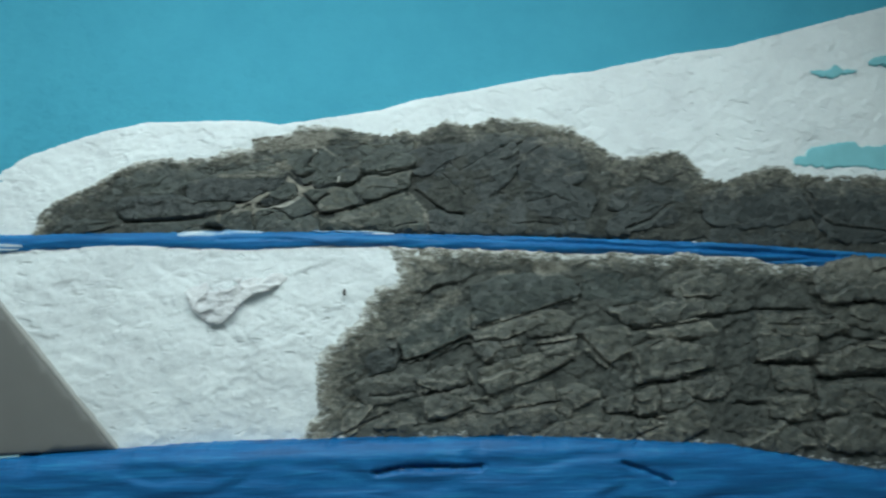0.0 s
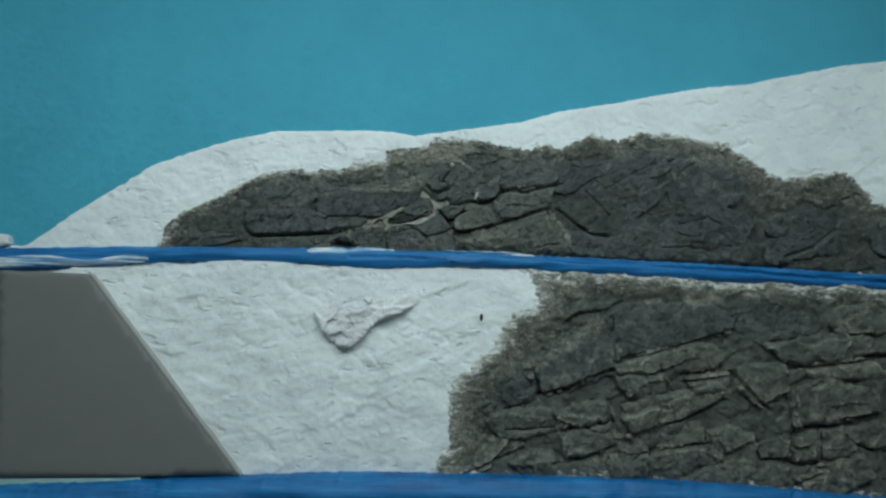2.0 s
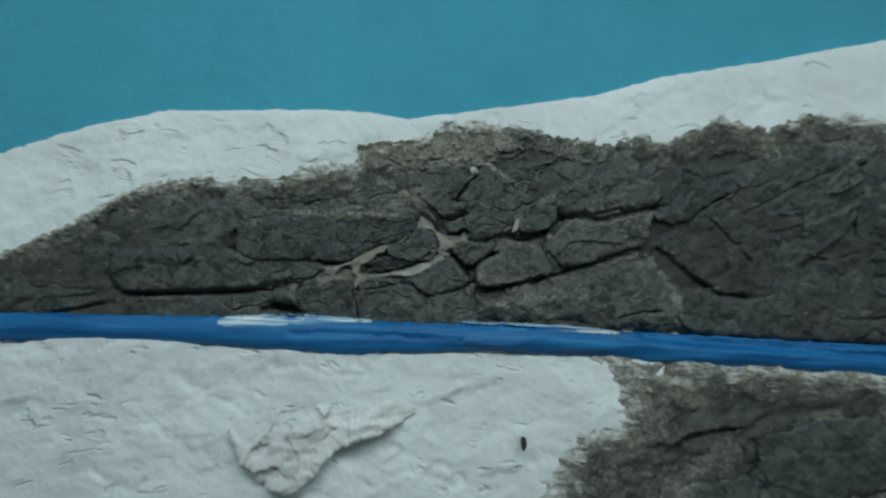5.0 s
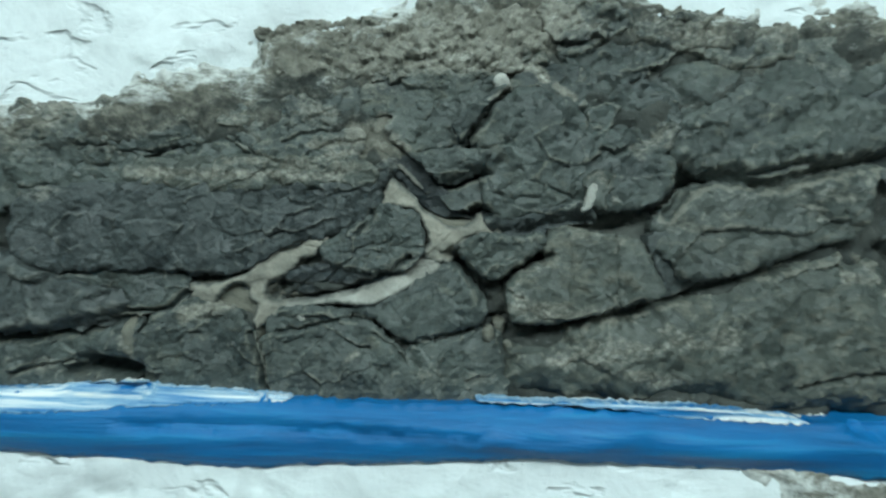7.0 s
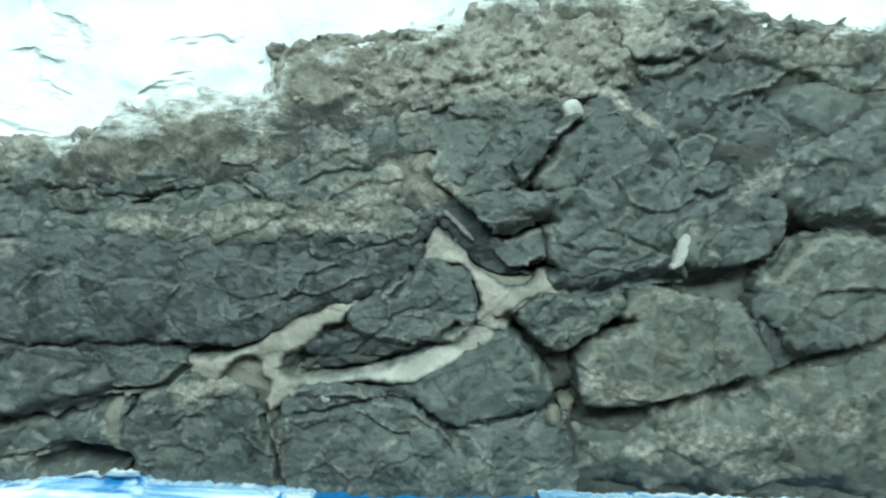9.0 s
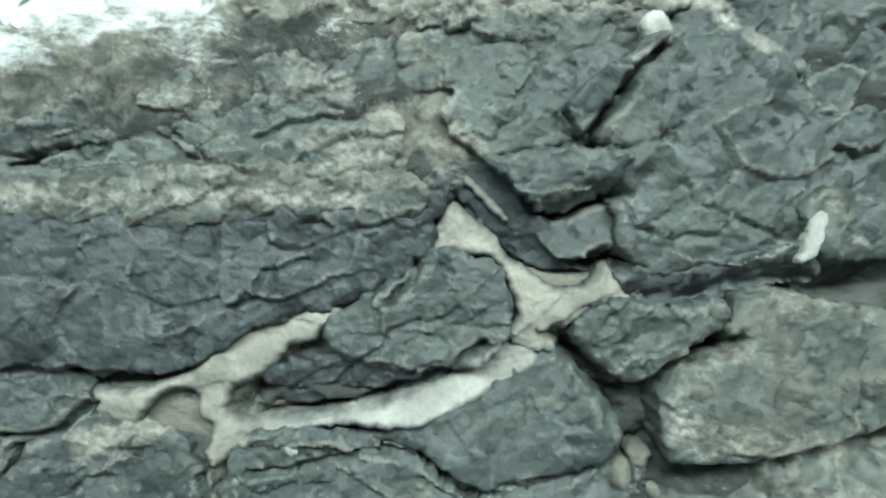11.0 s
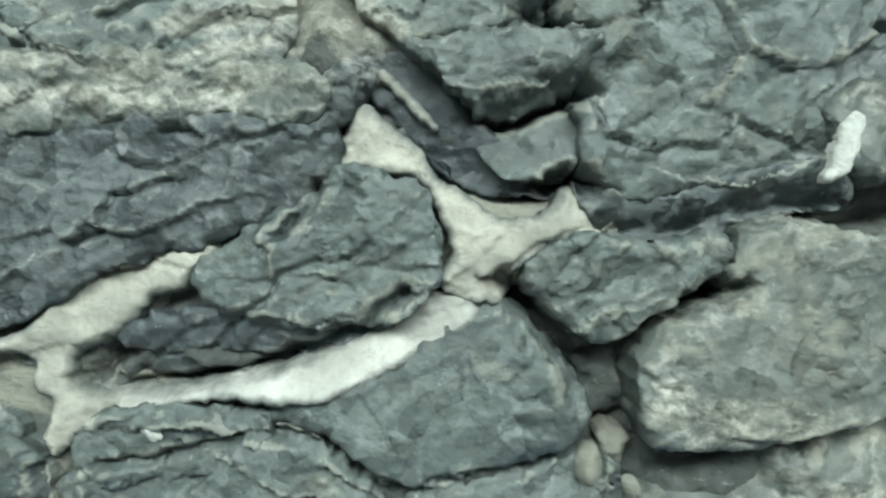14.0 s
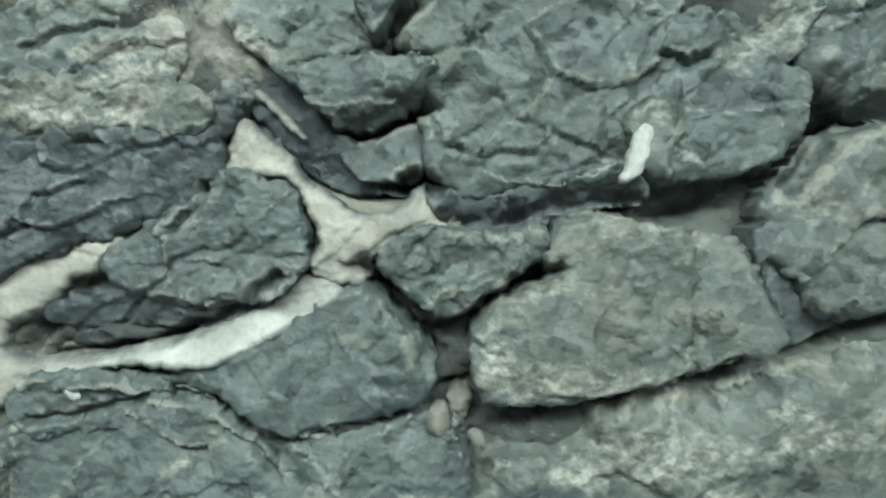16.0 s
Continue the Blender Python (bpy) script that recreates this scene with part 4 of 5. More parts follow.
# Thin strip, paler than the board, along its slanted side.
edge_strip = slab("board_edge", [(-1.3363, 1.5583), (-1.3275, 1.5585), (-0.8555, 0.9753), (-0.8670, 0.9751)], PANEL_EDGE, lambda x, z, d, k: 0.029 + 0 * x, panel, 0.02, 0.0, 0, 0.05, "pale strip along the slanted edge of the board")
tagged(slab("wall_skirt", [(-1.8934, 0.969), (-1.1504, 0.9768), (-1.1481, 0.9207), (-1.8896, 0.9071)], PALE_TEAL, lambda x, z, d, k: 0.026 + 0 * x, None, 0.02, 0.0, 0, 0.05), "pale teal painted strip under the board", "trim", kind="structure")
tagged(slab("board_batten", [(-1.6858, 1.3143), (-1.5755, 1.2488), (-1.5595, 0.9415), (-1.6648, 0.9344)], PANEL_EDGE, lambda x, z, d, k: 0.034 + 0 * x, None, 0.02, 0.0, 0, 0.05), "pale wooden batten beside the grey board", "batten")
tagged(slab("stone_block", [(-1.7052, 1.665), (-1.5822, 1.6639), (-1.5768, 1.623), (-1.7026, 1.6174)], GREYWHITE, lambda x, z, d, k: 0.02 - 0.006 * np.clip(1 - d / 0.01, 0, 1), None, 0.005, 0.002, 1, 0.05), "small grey block above the blue band", "block")

# ---- bare teal spots in the plaster ----
for spot in ([(1.3498, 1.9026), (1.4451, 1.96), (1.5716, 1.9822), (1.7148, 1.9646), (1.8696, 1.9815), (1.8653, 1.8901), (1.7113, 1.8819), (1.5682, 1.8939), (1.4426, 1.8881)], [(1.423, 2.2252), (1.5185, 2.2481), (1.6241, 2.2408), (1.5809, 2.2213), (1.4748, 2.2063)], [(1.6465, 2.268), (1.7551, 2.3061), (1.7971, 2.2805), (1.71, 2.2534)]):
    slab("bare_patch", spot, BARE_TEAL, lambda x, z, d, k: 0.0075 + 0.003 * fractal(x, z, 0.1, 3, 1), white_up, 0.008, 0.008, 1, 0.05, "pale teal spot where the plaster is missing")

# ---- upper stones near the forked lime joint ----
UP = bed_up
F = dict(step=0.0012, ragged=0.0022, bevel=0.004, size=0.022, rough=0.0036, grow=0.0025)
G = dict(F, grow=0.006)
stone(UP, [(-0.6777, 1.8156), (-0.5788, 1.8252), (-0.4913, 1.826), (-0.3965, 1.8328), (-0.3763, 1.8304), (-0.3725, 1.8202), (-0.3797, 1.8067), (-0.3916, 1.7968), (-0.4142, 1.7873), (-0.4408, 1.7838), (-0.4633, 1.7697), (-0.4859, 1.7544), (-0.5241, 1.7524), (-0.5356, 1.7559), (-0.5853, 1.7551), (-0.6771, 1.7502)], h=0.008, material=ROCK_DARK, **F)
stone(UP, [(-0.6812, 1.748), (-0.5882, 1.7525), (-0.5386, 1.7502), (-0.5329, 1.7356), (-0.5528, 1.724), (-0.5799, 1.7193), (-0.6187, 1.7157), (-0.6806, 1.6949)], h=0.003, **G)
stone(UP, [(-0.5852, 1.8326), (-0.569, 1.8425), (-0.5292, 1.8419), (-0.4915, 1.8476), (-0.4422, 1.8457), (-0.3892, 1.8474), (-0.3746, 1.8403), (-0.3794, 1.8341), (-0.4266, 1.8311), (-0.491, 1.8268), (-0.5403, 1.8283), (-0.5764, 1.8279)], h=0.009, material=ROCK_PALE, tilt=(0, 0.1), **G)
stone(UP, [(-0.6806, 1.8614), (-0.6347, 1.8616), (-0.6001, 1.8551), (-0.5752, 1.8482), (-0.5883, 1.8344), (-0.6228, 1.8315), (-0.6802, 1.8182)], h=0.005, **G)
stone(UP, [(-0.6001, 1.8941), (-0.5431, 1.9015), (-0.5051, 1.8997), (-0.4782, 1.888), (-0.4748, 1.873), (-0.5044, 1.8683), (-0.5424, 1.8633), (-0.5766, 1.8527), (-0.6034, 1.8606), (-0.6105, 1.8756)], h=0.006, **G)
stone(UP, [(-0.5433, 1.8604), (-0.5051, 1.8662), (-0.4857, 1.8549), (-0.4606, 1.8477), (-0.4932, 1.8486), (-0.5315, 1.8431), (-0.5508, 1.8479)], h=0.004, **G)
stone(UP, [(-0.4709, 1.9045), (-0.4445, 1.911), (-0.3953, 1.9163), (-0.3903, 1.9014), (-0.3943, 1.8823), (-0.4093, 1.8743), (-0.4434, 1.8664), (-0.4776, 1.8615), (-0.4885, 1.8718), (-0.4743, 1.8874)], h=0.006, **G)
stone(UP, [(-0.4772, 1.8584), (-0.4279, 1.866), (-0.394, 1.8739), (-0.3898, 1.8634), (-0.3971, 1.8495), (-0.4426, 1.8466), (-0.4694, 1.8507)], h=0.007, **G)
stone(UP, [(-0.4762, 1.9518), (-0.4558, 1.9572), (-0.3961, 1.9627), (-0.3441, 1.9702), (-0.3445, 1.9817), (-0.3261, 1.99), (-0.2813, 1.9873), (-0.2473, 1.9754), (-0.2388, 1.9498), (-0.2381, 1.9312), (-0.2791, 1.927), (-0.3162, 1.9195), (-0.3536, 1.9158), (-0.3911, 1.9176), (-0.4285, 1.9149), (-0.4661, 1.9175), (-0.4717, 1.9352), (-0.4705, 1.9456)], h=0.011, material=ROCK_PALE, step=0.0016, bevel=0.003, size=0.008, rough=0.005, ragged=0.003, grow=0.002)
stone(UP, [(-0.3834, 1.9102), (-0.346, 1.9162), (-0.2768, 1.9236), (-0.282, 1.9096), (-0.3075, 1.8882), (-0.3128, 1.8787), (-0.3038, 1.8688), (-0.3292, 1.8601), (-0.3442, 1.8589), (-0.3519, 1.8643), (-0.3643, 1.8745), (-0.3563, 1.8848), (-0.3343, 1.9031), (-0.3828, 1.8889)], h=0.010, material=ROCK, **G)
stone(UP, [(-0.3479, 1.8564), (-0.3247, 1.8596), (-0.3069, 1.864), (-0.2889, 1.8635), (-0.2824, 1.8584), (-0.2885, 1.8431), (-0.3226, 1.8331), (-0.3314, 1.8417), (-0.3392, 1.851)], h=0.014, tilt=(0, 0.1), **dict(F, corner=0, bevel=0.0015, grow=0.001))
stone(UP, [(-0.3018, 1.8685), (-0.2679, 1.9093), (-0.2495, 1.9135), (-0.2156, 1.9035), (-0.2076, 1.8908), (-0.1849, 1.8803), (-0.1658, 1.8698), (-0.1405, 1.8698), (-0.1277, 1.8531), (-0.1307, 1.8355), (-0.1523, 1.8195), (-0.1969, 1.8136), (-0.2381, 1.813), (-0.2715, 1.8067), (-0.2838, 1.8168), (-0.2871, 1.8437), (-0.2899, 1.8615)], h=0.014, tilt=(0, 0.12), step=0.0014, ragged=0.0018, bevel=0.005, size=0.028, rough=0.0045, grow=0.001)
stone(UP, [(-0.3213, 1.8365), (-0.2858, 1.8476), (-0.2876, 1.8364), (-0.2894, 1.815), (-0.3115, 1.8149), (-0.3197, 1.8241)], h=-0.001, tilt=(0.05, -0.25), step=0.0014, ragged=0.0006, bevel=0.0005, size=0.05, rough=0.001, corner=0, grow=0.003)
stone(UP, [(-0.3668, 1.8493), (-0.3376, 1.8541), (-0.327, 1.8431), (-0.3194, 1.8332), (-0.3179, 1.8242), (-0.3113, 1.8165), (-0.2932, 1.8171), (-0.2907, 1.8104), (-0.3179, 1.8102), (-0.3294, 1.8148), (-0.3434, 1.828), (-0.3529, 1.839), (-0.3621, 1.8454)], h=-0.001, tilt=(0, 0.1), material=ROCK_BLACK, step=0.0014, ragged=0.001, bevel=0.0008, size=0.05, rough=0.002, corner=0, grow=0.004)
stone(UP, [(-0.2622, 1.7476), (-0.257, 1.7577), (-0.2376, 1.7682), (-0.229, 1.7729), (-0.2326, 1.7805), (-0.2297, 1.7926), (-0.23, 1.798), (-0.2126, 1.8007), (-0.1949, 1.7958), (-0.1773, 1.7942), (-0.1742, 1.7767), (-0.1719, 1.7502), (-0.1744, 1.7346), (-0.205, 1.7258), (-0.2359, 1.7205), (-0.2558, 1.7199), (-0.2605, 1.7298)], h=0.013, material=ROCK_PALE, grow=0.002, step=0.0015, ragged=0.0015, bevel=0.003, size=0.045, rough=0.0028)
stone(UP, [(-0.1753, 1.7942), (-0.1541, 1.7915), (-0.1492, 1.7817), (-0.1392, 1.7598), (-0.1341, 1.7487), (-0.1604, 1.739), (-0.1735, 1.7336), (-0.1709, 1.7499), (-0.1733, 1.7766)], h=0.011, material=ROCK_PALE, grow=0.002, step=0.0015, ragged=0.001, bevel=0.002, size=0.045, rough=0.0022)
stone(UP, [(-0.1489, 1.795), (-0.1305, 1.7967), (-0.1233, 1.7911), (-0.1127, 1.7683), (-0.1054, 1.7627), (-0.1118, 1.752), (-0.1301, 1.7456), (-0.1356, 1.763)], h=0.005, tilt=(-0.15, 0.2), material=ROCK_DARK, grow=0.003, step=0.0015, ragged=0.001, bevel=0.001, size=0.04, rough=0.0015, corner=0)
stone(UP, [(-0.1237, 1.8308), (-0.1033, 1.8431), (-0.0428, 1.8382), (0.0027, 1.856), (0.0431, 1.8644), (0.0397, 1.8652), (0.0298, 1.8006), (0.0056, 1.7982), (-0.0581, 1.7703), (-0.1181, 1.7588), (-0.1257, 1.7725), (-0.1475, 1.7904), (-0.1436, 1.8092)], h=0.011, material=ROCK_PALE, grow=0.002, step=0.002, ragged=0.002, bevel=0.005, size=0.045, rough=0.0045)
stone(UP, [(-0.2738, 1.7047), (-0.2313, 1.7158), (-0.184, 1.7246), (-0.1185, 1.7532), (-0.0529, 1.7746), (0.0123, 1.8007), (0.0211, 1.8007), (0.0573, 1.7669), (0.09, 1.7283), (0.0993, 1.6889), (0.0993, 1.648), (-0.2738, 1.648)], h=0.007, material=ROCK_PALE, grow=0.002, step=0.002, ragged=0.001, bevel=0.034, size=0.03, rough=0.0035)
stone(UP, [(-0.492, 1.7477), (-0.4573, 1.7523), (-0.4388, 1.7563), (-0.4134, 1.7617), (-0.3881, 1.7648), (-0.3604, 1.7656), (-0.342, 1.7731), (-0.3488, 1.7636), (-0.3602, 1.754), (-0.3855, 1.7416), (-0.4156, 1.7348), (-0.4434, 1.7317), (-0.4713, 1.7297), (-0.4944, 1.7337)], h=-0.001, tilt=(0, 0.5), material=ROCK_BLACK, **F)
stone(UP, [(-0.3067, 1.7801), (-0.2888, 1.7906), (-0.2698, 1.7912), (-0.2582, 1.7858), (-0.2397, 1.7967), (-0.2309, 1.7867), (-0.25, 1.7689), (-0.2723, 1.756), (-0.2878, 1.7632)], h=0.009, tilt=(0, 0.2), **F)
stone(UP, [(-0.3784, 1.8031), (-0.3616, 1.8131), (-0.3426, 1.808), (-0.3344, 1.7893), (-0.3377, 1.774), (-0.3525, 1.7621), (-0.3789, 1.7582), (-0.4056, 1.7611), (-0.4204, 1.7744), (-0.41, 1.7831), (-0.3913, 1.7932)], h=0.010, **dict(F, grow=0.003))
stone(UP, [(-0.4094, 1.7239), (-0.3863, 1.7317), (-0.3519, 1.7453), (-0.3216, 1.7649), (-0.3083, 1.7715), (-0.287, 1.7473), (-0.2764, 1.7321), (-0.2813, 1.7171), (-0.3158, 1.7054), (-0.3388, 1.6988), (-0.3584, 1.706), (-0.3783, 1.7203)], h=0.003, grow=0.0, step=0.0015, ragged=0.0015, bevel=0.0035, size=0.038, rough=0.0028)
stone(UP, [(-0.4586, 1.718), (-0.4324, 1.7227), (-0.4092, 1.7234), (-0.3937, 1.7208), (-0.4242, 1.7062), (-0.4512, 1.7014), (-0.4621, 1.705)], h=0.004, **G)
stone(UP, [(-0.4631, 1.6996), (-0.4282, 1.703), (-0.3898, 1.7179), (-0.3708, 1.7049), (-0.3508, 1.6859), (-0.3221, 1.6641), (-0.3217, 1.6503), (-0.4618, 1.6458), (-0.4665, 1.6791)], h=0.003, **G)
stone(UP, [(-0.3385, 1.6931), (-0.3075, 1.702), (-0.2774, 1.7108), (-0.2684, 1.7001), (-0.2634, 1.6488), (-0.319, 1.647), (-0.3461, 1.685)], h=0.000, **G)
stone(UP, [(-0.5713, 1.6988), (-0.5326, 1.7039), (-0.4862, 1.7093), (-0.4751, 1.6948), (-0.468, 1.6598), (-0.4732, 1.6459), (-0.5703, 1.6427), (-0.5741, 1.6838)], h=0.004, **G)
stone(UP, [(-0.5409, 1.7378), (-0.5311, 1.733), (-0.5035, 1.7201), (-0.4885, 1.7167), (-0.4876, 1.7096), (-0.5344, 1.7034), (-0.5657, 1.7004), (-0.5581, 1.7137)], h=0.000, **G)
stone(UP, [(-0.6806, 1.693), (-0.6187, 1.7126), (-0.5799, 1.7158), (-0.5749, 1.6991), (-0.5793, 1.6833), (-0.6222, 1.6839), (-0.6415, 1.6734), (-0.6803, 1.6635)], h=0.003, **G)
stone(UP, [(-0.682, 1.6587), (-0.6312, 1.6722), (-0.6223, 1.6535), (-0.6817, 1.6377)], h=0.001, **G)
stone(UP, [(-0.1327, 1.8662), (-0.1198, 1.8993), (-0.0623, 1.925), (0.0195, 1.9165), (0.0575, 1.8947), (0.0349, 1.8658), (-0.0482, 1.8416), (-0.1088, 1.8462)], h=0.014, step=0.0025, ragged=0.002, bevel=0.01, size=0.03, rough=0.006)

stone(UP, [(-0.2295, 1.9556), (-0.1696, 1.9724), (-0.1208, 1.9796), (-0.0375, 1.9784), (-0.035, 1.9314), (-0.088, 1.9298), (-0.1339, 1.9359), (-0.164, 1.9305), (-0.2007, 1.8998), (-0.2128, 1.9184)], h=0.005, step=0.002, ragged=0.003, bevel=0.004, size=0.03, rough=0.009)

stone(UP, [(-0.2043, 1.8944), (-0.166, 1.9188), (-0.1339, 1.9142), (-0.1297, 1.8825), (-0.1368, 1.8718), (-0.1638, 1.8709), (-0.1831, 1.8808)], h=0.010, **G)
stone(UP, [(-0.6784, 1.8845), (-0.6328, 1.8829), (-0.6099, 1.8735), (-0.6022, 1.8605), (-0.6326, 1.8618), (-0.6781, 1.8619)], h=0.008, **G)
stone(UP, [(-0.2475, 1.9898), (-0.2139, 1.9894), (-0.1723, 1.9781), (-0.1682, 1.9686), (-0.2311, 1.9525), (-0.243, 1.9685)], h=0.010, step=0.002, ragged=0.004, bevel=0.004, size=0.02, rough=0.008)

stone(UP, [(-0.2669, 1.914), (-0.2559, 1.9237), (-0.2373, 1.9288), (-0.2072, 1.9282), (-0.2014, 1.8969), (-0.2137, 1.9033), (-0.248, 1.9135)], h=0.009, **G)

# ---- upper stones further along ----
M = dict(step=0.003, ragged=0.005, bevel=0.004, size=0.05, rough=0.005, grow=0.01, fine=0.6)
stone(UP, [(0.0213, 1.9174), (0.1497, 1.946), (0.1971, 1.9338), (0.1626, 1.8995), (0.0817, 1.8494), (0.0463, 1.8598)], h=0.008, material=ROCK_DARK, **M)
stone(UP, [(-0.1536, 1.9049), (-0.1195, 1.9356), (-0.0264, 1.9629), (0.0444, 1.9539), (0.0217, 1.9236), (-0.0606, 1.9286), (-0.1243, 1.9025)], h=0.006, **M)
stone(UP, [(0.0524, 1.7997), (0.1106, 1.8374), (0.1701, 1.8303), (0.2161, 1.7848), (0.2018, 1.7394), (0.1486, 1.7374), (0.0887, 1.7681)], h=-0.006, material=ROCK_DARK, **M)
stone(UP, [(0.1053, 1.8433), (0.1629, 1.8878), (0.2796, 1.9276), (0.3732, 1.9643), (0.3977, 1.9087), (0.3754, 1.8374), (0.2828, 1.7638), (0.2178, 1.738), (0.2142, 1.7961), (0.1641, 1.8351)], h=0.008, material=ROCK_DARK, tilt=(0.05, 0.1), turn=0.7, step=0.003, ragged=0.003, bevel=0.006, size=0.05, rough=0.008)
stone(UP, [(0.0858, 1.719), (0.1442, 1.7235), (0.2144, 1.7239), (0.2841, 1.7521), (0.4007, 1.8034), (0.4255, 1.7225), (0.4031, 1.6542), (0.2861, 1.6499), (0.1108, 1.6549)], h=0.006, material=ROCK_DARK, **M)
stone(UP, [(0.1751, 1.9326), (0.2541, 1.9734), (0.3951, 1.9909), (0.4191, 1.9706), (0.3136, 1.9405), (0.2085, 1.9069)], h=0.01, material=ROCK_DARK, **M)
stone(UP, [(0.4029, 1.9564), (0.4926, 1.9718), (0.5971, 1.9523), (0.6358, 1.8712), (0.5985, 1.8227), (0.4593, 1.8173), (0.4048, 1.8387)], h=0.006, material=ROCK_DARK, **M)
stone(UP, [(0.4264, 1.8019), (0.5861, 1.8104), (0.657, 1.7781), (0.6341, 1.7073), (0.4933, 1.7136), (0.4249, 1.7459)], h=0.010, material=ROCK_DARK, **M)
stone(UP, [(0.4394, 1.7054), (0.5219, 1.7003), (0.64, 1.6837), (0.6404, 1.643), (0.4334, 1.6411)], h=0.003, material=ROCK_DARK, **M)
stone(UP, [(0.6971, 1.6783), (0.7484, 1.7151), (0.8218, 1.747), (0.8951, 1.7412), (0.9499, 1.7188), (0.9127, 1.6912), (0.8027, 1.6748), (0.7114, 1.6428)], h=0.012, material=ROCK_DARK, **M)
stone(UP, [(0.716, 1.7871), (0.8448, 1.8169), (0.9736, 1.7923), (0.9544, 1.743), (0.8257, 1.7622), (0.7155, 1.7277)], h=0.006, material=ROCK_DARK, **M)
stone(UP, [(1.0363, 1.7898), (1.2366, 1.822), (1.3977, 1.8051), (1.436, 1.7279), (1.2733, 1.6871), (1.0461, 1.6844)], h=0.01, material=ROCK_DARK, **M)
stone(UP, [(1.0494, 1.6735), (1.2773, 1.6761), (1.4384, 1.6508), (1.3962, 1.5961), (1.0757, 1.6048)], h=0.004, material=ROCK_DARK, **M)
stone(UP, [(1.4234, 1.7663), (1.5589, 1.7937), (1.7235, 1.7864), (1.7176, 1.6336), (1.5128, 1.6355), (1.4374, 1.6928)], h=0.012, material=ROCK_DARK, **M)
stone(UP, [(1.4218, 1.8257), (1.5866, 1.848), (1.7309, 1.8307), (1.7297, 1.7991), (1.4408, 1.7791)], h=0.006, material=ROCK_DARK, **M)
stone(UP, [(-0.8897, 1.7454), (-0.8516, 1.7595), (-0.7032, 1.7675), (-0.6445, 1.7399), (-0.5753, 1.731), (-0.5971, 1.7072), (-0.7225, 1.6968), (-0.8568, 1.6882), (-0.8863, 1.7054)], h=0.017, material=ROCK_DARK, step=0.003, ragged=0.002, bevel=0.014, size=0.035, rough=0.007)
stone(UP, [(-1.1087, 1.7199), (-1.0193, 1.7662), (-0.9159, 1.7736), (-0.8984, 1.7511), (-0.9092, 1.6951), (-0.9907, 1.6712), (-1.0927, 1.6478), (-1.1349, 1.6612)], h=0.004, **M)
stone(UP, [(-0.895, 1.8301), (-0.7698, 1.87), (-0.6771, 1.8737), (-0.6066, 1.8554), (-0.5821, 1.8295), (-0.6858, 1.8139), (-0.719, 1.7835), (-0.8453, 1.767), (-0.9012, 1.7764)], h=0.006, **M)
stone(UP, [(-1.0719, 1.6426), (-0.9927, 1.6664), (-0.9152, 1.6855), (-0.9082, 1.6429), (-1.0823, 1.6237)], h=0.0, **M)
stone(UP, [(-0.8866, 1.6704), (-0.8314, 1.6771), (-0.6699, 1.6913), (-0.5822, 1.704), (-0.5617, 1.6618), (-0.7598, 1.6358), (-0.8844, 1.6311)], h=0.0, **M)

# Underside facet of the big stone; its shade is put into darker slate.
stone(UP, [(-0.2876, 1.8136), (-0.2737, 1.8061), (-0.2623, 1.8042), (-0.2442, 1.8092), (-0.2263, 1.8166), (-0.1991, 1.8196), (-0.1917, 1.8063), (-0.2099, 1.8053), (-0.2257, 1.8014), (-0.2437, 1.7945), (-0.2619, 1.7907), (-0.2756, 1.7935)], h=0.007, tilt=(0, 0.35), material=ROCK_DARK, step=0.0014, ragged=0.001, bevel=0.001, size=0.03, rough=0.002, grow=0.002)

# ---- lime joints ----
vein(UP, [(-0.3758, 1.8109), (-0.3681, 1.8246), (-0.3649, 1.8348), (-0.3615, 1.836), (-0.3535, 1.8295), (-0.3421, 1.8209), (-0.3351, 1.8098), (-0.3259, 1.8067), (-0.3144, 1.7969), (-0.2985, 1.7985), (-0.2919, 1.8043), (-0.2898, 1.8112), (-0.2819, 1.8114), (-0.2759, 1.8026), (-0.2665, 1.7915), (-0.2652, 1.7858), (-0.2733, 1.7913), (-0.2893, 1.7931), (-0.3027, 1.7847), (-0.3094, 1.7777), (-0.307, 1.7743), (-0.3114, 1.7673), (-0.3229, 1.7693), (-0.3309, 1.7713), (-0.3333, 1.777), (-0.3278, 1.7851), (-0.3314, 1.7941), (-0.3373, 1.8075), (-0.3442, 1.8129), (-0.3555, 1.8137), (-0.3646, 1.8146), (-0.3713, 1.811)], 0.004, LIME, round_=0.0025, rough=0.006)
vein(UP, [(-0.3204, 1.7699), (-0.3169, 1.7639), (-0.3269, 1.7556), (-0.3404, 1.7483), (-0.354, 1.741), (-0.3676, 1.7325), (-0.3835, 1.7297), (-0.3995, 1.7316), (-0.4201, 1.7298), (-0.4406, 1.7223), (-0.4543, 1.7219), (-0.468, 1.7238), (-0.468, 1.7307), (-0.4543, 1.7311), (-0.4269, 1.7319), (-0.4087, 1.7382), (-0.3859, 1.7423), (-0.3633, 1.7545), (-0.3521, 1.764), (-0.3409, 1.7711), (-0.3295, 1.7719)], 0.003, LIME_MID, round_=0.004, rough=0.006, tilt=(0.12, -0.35))
